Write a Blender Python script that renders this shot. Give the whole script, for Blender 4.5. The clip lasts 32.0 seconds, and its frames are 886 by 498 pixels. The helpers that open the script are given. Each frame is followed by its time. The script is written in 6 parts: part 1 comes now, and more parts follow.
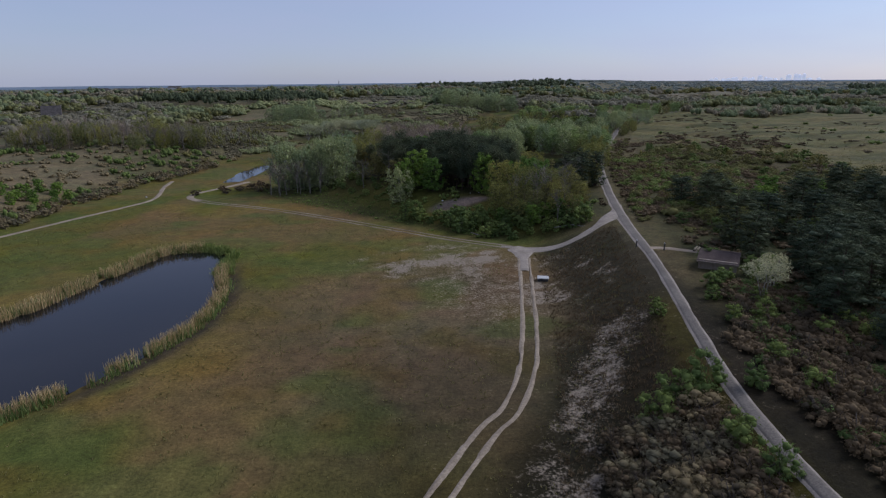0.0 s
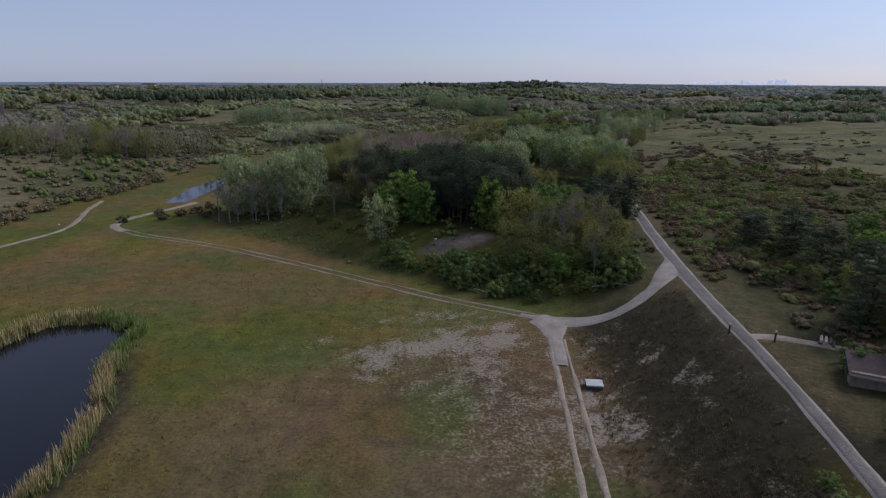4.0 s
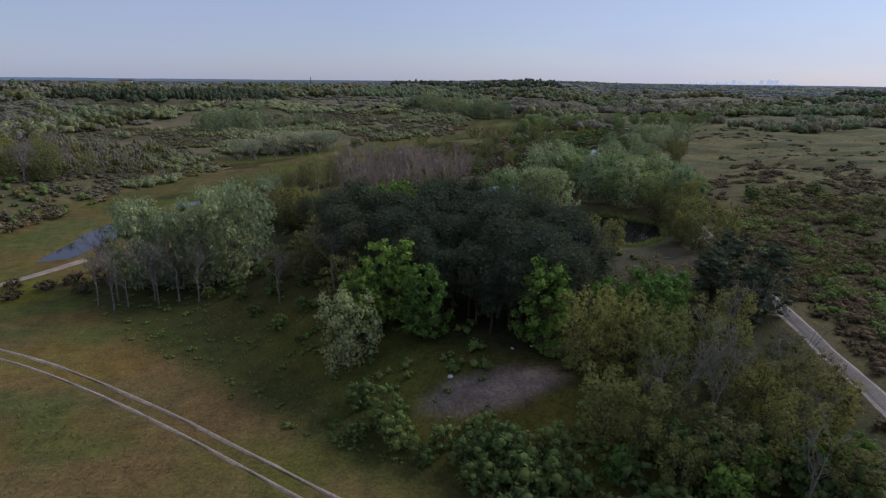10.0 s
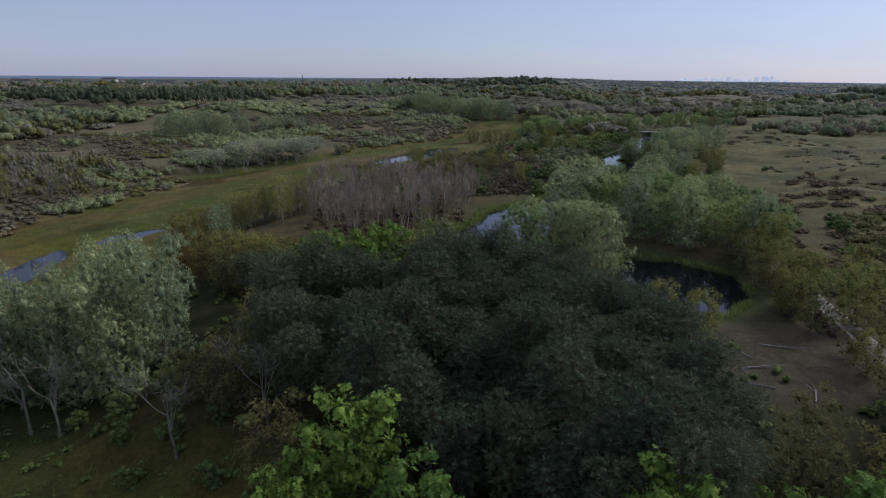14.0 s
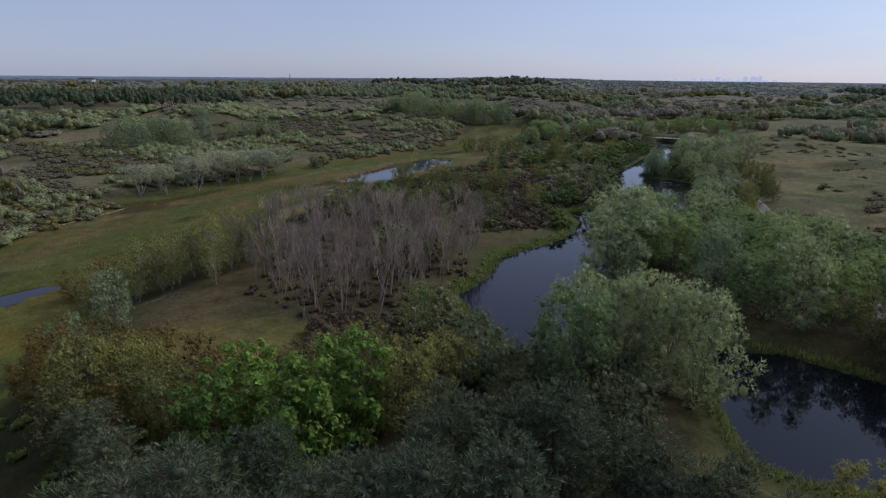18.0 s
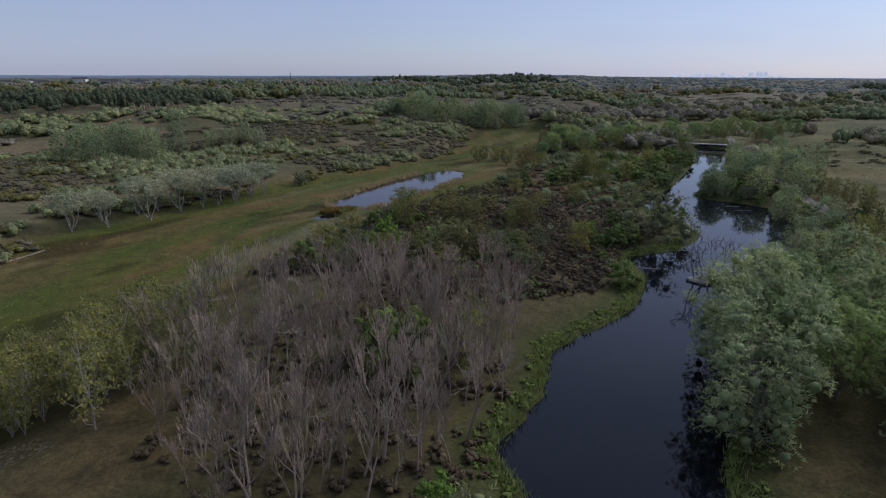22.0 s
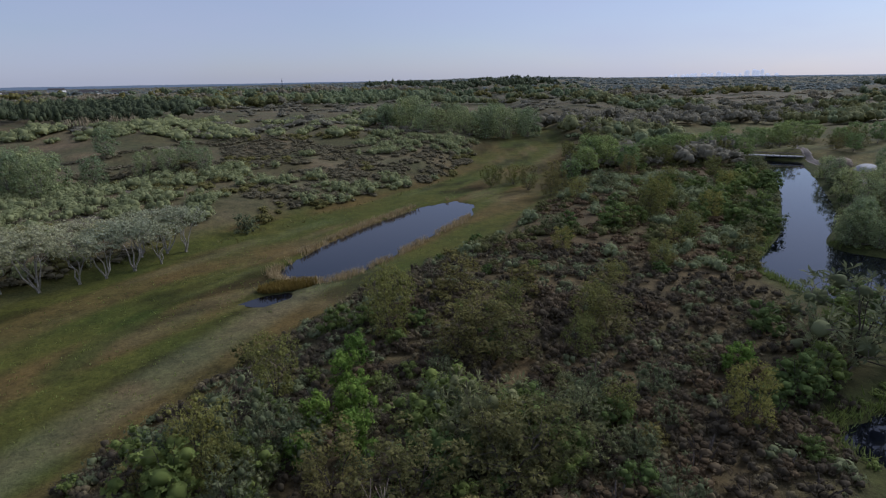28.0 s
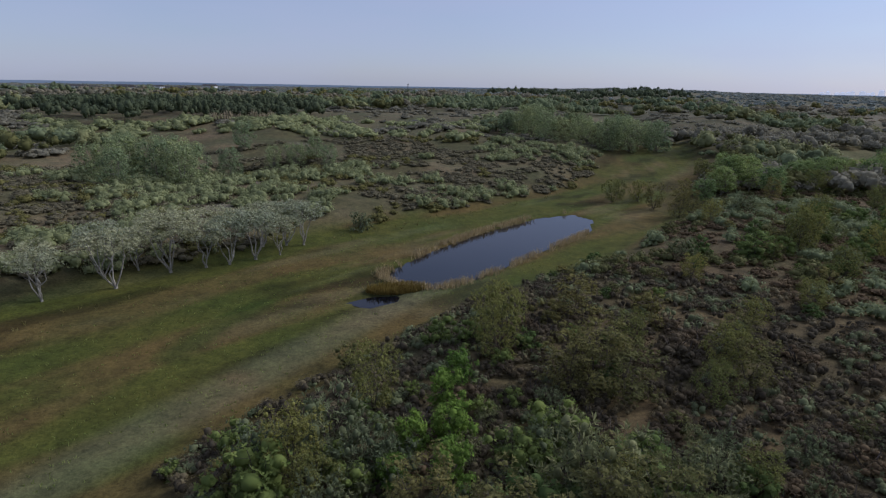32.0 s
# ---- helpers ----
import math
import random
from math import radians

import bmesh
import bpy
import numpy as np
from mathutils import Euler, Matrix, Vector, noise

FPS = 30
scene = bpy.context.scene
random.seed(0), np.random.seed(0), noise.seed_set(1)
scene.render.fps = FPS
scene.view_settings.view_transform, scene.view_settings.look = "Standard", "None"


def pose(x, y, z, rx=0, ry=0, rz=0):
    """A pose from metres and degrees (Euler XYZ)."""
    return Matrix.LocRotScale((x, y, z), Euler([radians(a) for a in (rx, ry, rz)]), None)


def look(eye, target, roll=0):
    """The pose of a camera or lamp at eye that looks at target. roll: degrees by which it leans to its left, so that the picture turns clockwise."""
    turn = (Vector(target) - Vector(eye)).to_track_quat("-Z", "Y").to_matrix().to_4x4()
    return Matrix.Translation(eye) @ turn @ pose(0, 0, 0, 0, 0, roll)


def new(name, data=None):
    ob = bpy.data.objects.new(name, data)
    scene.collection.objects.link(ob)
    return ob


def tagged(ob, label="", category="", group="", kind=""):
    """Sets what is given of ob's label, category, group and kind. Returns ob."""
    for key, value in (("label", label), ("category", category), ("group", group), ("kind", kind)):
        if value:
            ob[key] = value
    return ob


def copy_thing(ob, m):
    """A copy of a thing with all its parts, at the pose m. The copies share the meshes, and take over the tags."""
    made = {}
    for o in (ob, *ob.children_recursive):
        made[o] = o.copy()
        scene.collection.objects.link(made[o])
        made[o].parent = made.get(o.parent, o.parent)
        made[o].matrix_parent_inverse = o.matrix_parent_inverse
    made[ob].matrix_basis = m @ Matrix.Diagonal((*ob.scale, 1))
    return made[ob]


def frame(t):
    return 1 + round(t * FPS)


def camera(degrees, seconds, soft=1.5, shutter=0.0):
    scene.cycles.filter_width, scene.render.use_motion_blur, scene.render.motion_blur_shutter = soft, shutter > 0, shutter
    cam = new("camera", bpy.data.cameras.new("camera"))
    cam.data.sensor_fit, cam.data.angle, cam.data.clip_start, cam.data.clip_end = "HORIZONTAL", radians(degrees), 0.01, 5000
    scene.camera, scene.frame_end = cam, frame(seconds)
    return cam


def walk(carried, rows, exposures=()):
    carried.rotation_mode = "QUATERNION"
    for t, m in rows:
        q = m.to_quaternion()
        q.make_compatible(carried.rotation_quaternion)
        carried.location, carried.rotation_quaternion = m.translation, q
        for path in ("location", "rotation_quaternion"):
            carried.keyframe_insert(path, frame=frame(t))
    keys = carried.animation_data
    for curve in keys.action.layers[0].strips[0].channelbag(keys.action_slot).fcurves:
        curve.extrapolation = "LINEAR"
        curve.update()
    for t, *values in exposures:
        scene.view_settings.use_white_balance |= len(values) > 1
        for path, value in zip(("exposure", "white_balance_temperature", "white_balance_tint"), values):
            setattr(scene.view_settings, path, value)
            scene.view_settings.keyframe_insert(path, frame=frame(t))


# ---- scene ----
cam = camera(74.9, 32.0, soft=1.2)
PATH = [
    (0, (0.452, 2.806, 26.525), (0.436, 4.726, 25.964), -0.5),
    (0.5, (0.295, 6.404, 26.313), (0.289, 8.325, 25.758), -0.2),
    (1, (0.202, 10.027, 26.325), (0.191, 11.948, 25.769), -0.2),
    (1.5, (-0.004, 13.715, 26.392), (-0.012, 15.636, 25.836), -0.2),
    (2, (-0.19, 17.229, 26.43), (-0.188, 19.149, 25.873), -0.1),
    (2.5, (-0.411, 20.843, 26.42), (-0.399, 22.764, 25.863), 0),
    (3, (-0.689, 24.283, 26.551), (-0.666, 26.204, 25.993), 0.1),
    (3.5, (-1.03, 27.742, 26.656), (-0.995, 29.662, 26.097), 0.2),
    (5.5, (-1.615, 42.131, 26.793), (-1.567, 44.05, 26.231), 0.3),
    (6, (-1.744, 45.856, 26.886), (-1.692, 47.774, 26.321), 0.3),
    (6.5, (-1.903, 49.486, 26.817), (-1.853, 51.405, 26.253), 0.3),
    (7, (-1.955, 53.033, 26.882), (-1.909, 54.951, 26.318), 0.3),
    (7.5, (-2.103, 56.666, 26.949), (-2.066, 58.584, 26.383), 0.2),
    (8, (-2.354, 60.089, 26.971), (-2.296, 62.006, 26.406), 0.5),
    (8.5, (-2.564, 63.598, 27.063), (-2.503, 65.516, 26.497), 0.5),
    (9, (-2.651, 66.992, 27.162), (-2.583, 68.909, 26.596), 0.5),
    (9.5, (-2.899, 70.514, 27.146), (-2.816, 72.43, 26.581), 0.6),
    (10, (-2.946, 74.051, 27.194), (-2.871, 75.968, 26.628), 0.62),
    (10.5, (-2.987, 77.49, 27.247), (-2.896, 79.406, 26.681), 0.68),
    (11, (-3.079, 80.946, 27.326), (-2.967, 82.86, 26.758), 0.75),
    (11.5, (-3.04, 84.438, 27.317), (-2.934, 86.353, 26.748), 0.75),
    (12, (-2.998, 87.966, 27.309), (-2.871, 89.878, 26.738), 0.78),
    (12.5, (-2.901, 91.464, 27.348), (-2.786, 93.377, 26.777), 0.78),
    (13, (-2.892, 94.864, 27.311), (-2.781, 96.778, 26.739), 0.78),
    (13.5, (-2.828, 98.354, 27.38), (-2.718, 100.266, 26.805), 0.7),
    (14, (-2.794, 101.806, 27.467), (-2.7, 103.72, 26.893), 0.5),
    (14.5, (-2.767, 105.291, 27.487), (-2.669, 107.205, 26.914), 0.4),
    (16.5, (-2.462, 119.223, 27.328), (-2.337, 121.136, 26.756), 0.7),
    (17, (-2.569, 122.829, 27.308), (-2.431, 124.741, 26.737), 0.8),
    (17.5, (-2.412, 126.213, 27.561), (-2.273, 128.124, 26.987), 0.7),
    (18, (-2.365, 129.822, 27.582), (-2.237, 131.734, 27.008), 0.5),
    (18.5, (-2.366, 133.32, 27.608), (-2.242, 135.232, 27.033), 0.5),
    (19, (-2.555, 136.894, 27.518), (-2.419, 138.805, 26.945), 0.7),
    (19.5, (-2.331, 140.356, 27.597), (-2.199, 142.267, 27.02), 0.4),
    (20, (-2.361, 143.966, 27.688), (-2.237, 145.877, 27.111), 0.5),
    (20.5, (-2.519, 147.24, 27.87), (-2.389, 149.15, 27.292), 0.5),
    (21, (-2.58, 150.916, 27.913), (-2.455, 152.826, 27.334), 0.5),
    (21.5, (-2.508, 154.621, 27.859), (-2.381, 156.53, 27.278), 0.4),
    (22, (-2.367, 158.397, 27.978), (-2.248, 160.306, 27.396), 0.2),
    (22.5, (-2.233, 162.233, 27.91), (-2.112, 164.142, 27.327), 0.3),
    (23, (-2.118, 165.875, 27.882), (-2.008, 167.785, 27.301), 0.2),
    (23.5, (-2.141, 169.463, 28.058), (-2.023, 171.372, 27.475), 0.3),
    (24, (-1.553, 173.596, 27.979), (-1.444, 175.505, 27.394), 0.1),
    (24.5, (-1.145, 177.605, 27.898), (-1.049, 179.515, 27.312), -0),
    (25, (-0.946, 181.546, 27.87), (-0.857, 183.456, 27.284), -0.1),
    (25.5, (-0.889, 185.529, 27.676), (-0.796, 187.439, 27.091), 0),
    (27.5, (-1.032, 199.626, 26.778), (-0.898, 201.538, 26.206), -1),
    (28, (-1.088, 202.171, 26.812), (-0.959, 204.084, 26.243), -0.9),
    (28.5, (-1.168, 203.76, 26.888), (-1.021, 205.671, 26.319), -1.4),
    (29, (-1.287, 204.585, 26.932), (-1.056, 206.483, 26.346), -2.4),
    (29.5, (-1.442, 204.909, 26.8), (-1.224, 206.811, 26.22), -1.1),
    (30, (-1.455, 205.138, 26.695), (-1.317, 207.052, 26.132), -0.2),
    (30.5, (-1.411, 205.278, 26.65), (-1.293, 207.193, 26.086), -0.2),
    (31, (-1.302, 205.407, 26.564), (-1.175, 207.322, 26.001), -0.2),
    (31.5, (-1.295, 205.504, 26.484), (-1.158, 207.418, 25.921), -0.3),
    (31.7, (-1.295, 205.504, 26.484), (-1.158, 207.418, 25.921), -0.3),
    (31.8, (-1.395, 205.478, 26.499), (-1.347, 207.39, 25.939), 0.05),
    (31.9, (-1.549, 205.437, 26.522), (-1.64, 207.347, 25.968), 0.55),
    (32, (-1.719, 205.392, 26.547), (-1.962, 207.3, 25.999), 1.05),
]
walk(cam, [(t, look(eye, target, roll)) for t, eye, target, roll in PATH], exposures=((0, 0.05, 5850, 16), (32, 0.05, 5850, 16)))

# ---------------------------------------------------------------- light
SUN_AZ, SUN_EL = 62.0, 38.0      # degrees clockwise from +y, and above the horizon
world = bpy.data.worlds.new("hazy_sky")
scene.world = world
world.use_nodes = True
wn = world.node_tree.nodes
sky = wn.new("ShaderNodeTexSky")
sky.sky_type = 'NISHITA'
sky.sun_disc = False
sky.sun_elevation, sky.sun_rotation = radians(SUN_EL), radians(SUN_AZ)
sky.air_density, sky.dust_density, sky.ozone_density = 1.0, 0.6, 4.0
haze = wn.new("ShaderNodeMix")              # thin high cloud over the whole sky
haze.data_type = 'RGBA'
drift = wn.new("ShaderNodeTexNoise")          # its soft streaks
drift.inputs["Scale"].default_value, drift.inputs["Detail"].default_value = 2.2, 4.0
where = wn.new("ShaderNodeTexCoord")
flat_map = wn.new("ShaderNodeMapping")
flat_map.inputs["Scale"].default_value = (1, 1, 5)
world.node_tree.links.new(where.outputs["Generated"], flat_map.inputs[0])
world.node_tree.links.new(flat_map.outputs[0], drift.inputs["Vector"])
veil = wn.new("ShaderNodeMapRange")
veil.inputs[1].default_value, veil.inputs[2].default_value = 0.3, 0.7
veil.inputs[3].default_value, veil.inputs[4].default_value = 0.48, 0.76
world.node_tree.links.new(drift.outputs[0], veil.inputs[0])
world.node_tree.links.new(veil.outputs[0], haze.inputs[0])
glow = wn.new("ShaderNodeVectorMath")         # brighter towards the veiled sun
glow.operation = 'DOT_PRODUCT'
glow.inputs[1].default_value = (math.sin(radians(SUN_AZ)) * math.cos(radians(SUN_EL)), math.cos(radians(SUN_AZ)) * math.cos(radians(SUN_EL)), math.sin(radians(SUN_EL)))
world.node_tree.links.new(where.outputs["Generated"], glow.inputs[0])
gain = wn.new("ShaderNodeMapRange")
gain.inputs[1].default_value, gain.inputs[2].default_value = 0.35, 1.0
gain.inputs[3].default_value, gain.inputs[4].default_value = 1.0, 1.3
world.node_tree.links.new(glow.outputs["Value"], gain.inputs[0])
veil_colour = wn.new("ShaderNodeMix")
veil_colour.data_type, veil_colour.blend_type = 'RGBA', 'MULTIPLY'
veil_colour.inputs[0].default_value = 1.0
veil_colour.inputs[6].default_value = (4.45, 4.78, 6.1, 1)
world.node_tree.links.new(gain.outputs[0], veil_colour.inputs[7])
world.node_tree.links.new(veil_colour.outputs[2], haze.inputs[7])
world.node_tree.links.new(sky.outputs[0], haze.inputs[6])
world.node_tree.links.new(haze.outputs[2], wn["Background"].inputs[0])
wn["Background"].inputs[1].default_value = 0.092
sun_data = bpy.data.lights.new("sun", 'SUN')
sun_data.energy, sun_data.angle, sun_data.color = 2.5, radians(24), (1.0, 0.96, 0.90)
sun = new("sun", sun_data)
sun.matrix_world = look((0, 0, 300), (-300 * math.sin(radians(SUN_AZ)) * math.cos(radians(SUN_EL)),
                                      -300 * math.cos(radians(SUN_AZ)) * math.cos(radians(SUN_EL)),
                                      300 - 300 * math.sin(radians(SUN_EL))))

# ---------------------------------------------------------------- materials
def nodes_of(name):
    m = bpy.data.materials.new(name)
    m.use_nodes = True
    t = m.node_tree
    return m, t.nodes, t.links, t.nodes["Principled BSDF"]


def noise_node(n, l, scale, detail=4.0, coord=None, rough=0.6):
    tex = n.new("ShaderNodeTexNoise")
    tex.inputs["Scale"].default_value = scale
    tex.inputs["Detail"].default_value = detail
    tex.inputs["Roughness"].default_value = rough
    if coord:
        l.new(coord, tex.inputs["Vector"])
    return tex


def ramp(n, l, source, stops):
    r = n.new("ShaderNodeValToRGB")
    while len(r.color_ramp.elements) < len(stops):
        r.color_ramp.elements.new(0.5)
    for e, (p, c) in zip(r.color_ramp.elements, stops):
        e.position, e.color = p, (*c, 1) if len(c) == 3 else c
    l.new(source, r.inputs[0])
    return r


def mixed(n, l, mode, fac, a, b):
    m = n.new("ShaderNodeMix")
    m.data_type, m.blend_type = 'RGBA', mode
    for socket, value in ((m.inputs[0], fac), (m.inputs[6], a), (m.inputs[7], b)):
        if isinstance(value, (int, float)):
            socket.default_value = value
        elif isinstance(value, tuple):
            socket.default_value = (*value, 1)
        else:
            l.new(value, socket)
    return m.outputs[2]


def surface(name, dark, light, scale, rough=0.9, bump=0.3, fine=8.0, metal=0.0, stretch=(1, 1, 1)):
    """A surface with two scales of mottling and a fine relief."""
    m, n, l, p = nodes_of(name)
    co = n.new("ShaderNodeTexCoord")
    mp = n.new("ShaderNodeMapping")
    mp.inputs["Scale"].default_value = stretch
    l.new(co.outputs["Object"], mp.inputs["Vector"])
    a = noise_node(n, l, scale, 5, mp.outputs[0])
    b = noise_node(n, l, scale * fine, 3, mp.outputs[0])
    c = ramp(n, l, a.outputs[0], ((0.3, dark), (0.7, light)))
    f = ramp(n, l, b.outputs[0], ((0.25, (0.62, 0.62, 0.62)), (0.75, (1.25, 1.25, 1.25))))
    l.new(mixed(n, l, 'MULTIPLY', 1.0, c.outputs[0], f.outputs[0]), p.inputs["Base Color"])
    p.inputs["Roughness"].default_value = rough
    p.inputs["Metallic"].default_value = metal
    p.inputs["Specular IOR Level"].default_value = 0.12
    bp = n.new("ShaderNodeBump")
    bp.inputs["Strength"].default_value = bump
    bp.inputs["Distance"].default_value = 0.05
    l.new(b.outputs[0], bp.inputs["Height"])
    l.new(bp.outputs[0], p.inputs["Normal"])
    return m


LEAF = 1.42


def foliage(name, dark, light, through_light=0.25, rough=0.7):
    """Leaves: every leaf its own shade, every plant its own cast; some light comes through."""
    m, n, l, p = nodes_of(name)
    geo = n.new("ShaderNodeNewGeometry")
    info = n.new("ShaderNodeObjectInfo")
    co = n.new("ShaderNodeTexCoord")
    spot = noise_node(n, l, 0.9, 3, co.outputs["Object"], 0.6)
    both = n.new("ShaderNodeMath")
    both.operation = 'MULTIPLY_ADD'
    l.new(spot.outputs[0], both.inputs[0])
    both.inputs[1].default_value = 1.3
    half = n.new("ShaderNodeMath")
    half.operation = 'MULTIPLY_ADD'
    l.new(geo.outputs["Random Per Island"], half.inputs[0])
    half.inputs[1].default_value, half.inputs[2].default_value = 0.7, -0.5
    l.new(half.outputs[0], both.inputs[2])
    dark, light = [tuple(max(0.004, v + (v - (k[0] + 2 * k[1]) / 3) * 0.12) * LEAF for v in k) for k in (dark, light)]
    c = ramp(n, l, both.outputs[0], ((0.0, dark), (1.0, light)))
    own = ramp(n, l, info.outputs["Random"], ((0.0, (0.72, 0.78, 0.8)), (1.0, (1.25, 1.15, 1.0))))
    col = mixed(n, l, 'MULTIPLY', 1.0, c.outputs[0], own.outputs[0])
    l.new(col, p.inputs["Base Color"])
    p.inputs["Roughness"].default_value = rough
    p.inputs["Specular IOR Level"].default_value = 0.03
    tr = n.new("ShaderNodeBsdfTranslucent")
    l.new(col, tr.inputs[0])
    mx = n.new("ShaderNodeMixShader")
    mx.inputs[0].default_value = through_light
    l.new(p.outputs[0], mx.inputs[1])
    l.new(tr.outputs[0], mx.inputs[2])
    l.new(mx.outputs[0], n["Material Output"].inputs[0])
    return m


def water_material():
    m, n, l, p = nodes_of("pond_water")
    p.inputs["Base Color"].default_value = (0.004, 0.005, 0.008, 1)
    p.inputs["Roughness"].default_value = 0.04
    p.inputs["IOR"].default_value = 1.33
    p.inputs["Specular IOR Level"].default_value = 0.45
    co = n.new("ShaderNodeTexCoord")
    a = noise_node(n, l, 0.8, 3, co.outputs["Object"])
    bp = n.new("ShaderNodeBump")
    bp.inputs["Strength"].default_value, bp.inputs["Distance"].default_value = 0.05, 0.05
    l.new(a.outputs[0], bp.inputs["Height"])
    l.new(bp.outputs[0], p.inputs["Normal"])
    return m


def ground_material():
    """Dune turf: the plant cover of each stretch, mottled at two scales, worn through to sand where it is thin."""
    m, n, l, p = nodes_of("dune_turf")
    co = n.new("ShaderNodeTexCoord")
    cover = n.new("ShaderNodeAttribute")
    cover.attribute_name = "cover"
    bare = n.new("ShaderNodeAttribute")
    bare.attribute_name = "bare"
    big = noise_node(n, l, 0.07, 5, co.outputs["Object"])
    mid = noise_node(n, l, 0.55, 6, co.outputs["Object"], 0.7)
    fine = noise_node(n, l, 3.2, 5, co.outputs["Object"], 0.75)
    c1 = ramp(n, l, mid.outputs[0], ((0.28, (0.60, 0.60, 0.62)), (0.72, (1.35, 1.32, 1.25))))
    c2 = ramp(n, l, fine.outputs[0], ((0.3, (0.55, 0.55, 0.55)), (0.7, (1.4, 1.4, 1.4))))
    c3 = ramp(n, l, big.outputs[0], ((0.35, (0.85, 0.95, 0.85)), (0.65, (1.15, 1.03, 1.0))))
    col = mixed(n, l, 'MULTIPLY', 1.0, cover.outputs["Color"], c1.outputs[0])
    col = mixed(n, l, 'MULTIPLY', 1.0, col, c2.outputs[0])
    col = mixed(n, l, 'MULTIPLY', 1.0, col, c3.outputs[0])
    sandcol = ramp(n, l, fine.outputs[0], ((0.3, (0.13, 0.106, 0.080)), (0.7, (0.29, 0.243, 0.185))))
    add = n.new("ShaderNodeMath")
    add.operation = 'ADD'
    l.new(bare.outputs["Fac"], add.inputs[0])
    mul = n.new("ShaderNodeMath")
    mul.operation = 'MULTIPLY_ADD'
    l.new(mid.outputs[0], mul.inputs[0])
    mul.inputs[1].default_value = 1.1
    mul.inputs[2].default_value = -1.05
    l.new(mul.outputs[0], add.inputs[1])
    add2 = n.new("ShaderNodeMath")
    add2.operation = 'MULTIPLY_ADD'
    l.new(fine.outputs[0], add2.inputs[0])
    add2.inputs[1].default_value = 1.5
    l.new(add.outputs[0], add2.inputs[2])
    worn = ramp(n, l, add2.outputs[0], ((0.69, (0, 0, 0)), (1.0, (0.9, 0.9, 0.9))))
    l.new(mixed(n, l, 'MIX', worn.outputs[0], col, sandcol.outputs[0]), p.inputs["Base Color"])
    p.inputs["Roughness"].default_value = 0.95
    p.inputs["Specular IOR Level"].default_value = 0.1
    bp = n.new("ShaderNodeBump")
    bp.inputs["Strength"].default_value, bp.inputs["Distance"].default_value = 0.7, 0.12
    l.new(fine.outputs[0], bp.inputs["Height"])
    l.new(bp.outputs[0], p.inputs["Normal"])
    return m


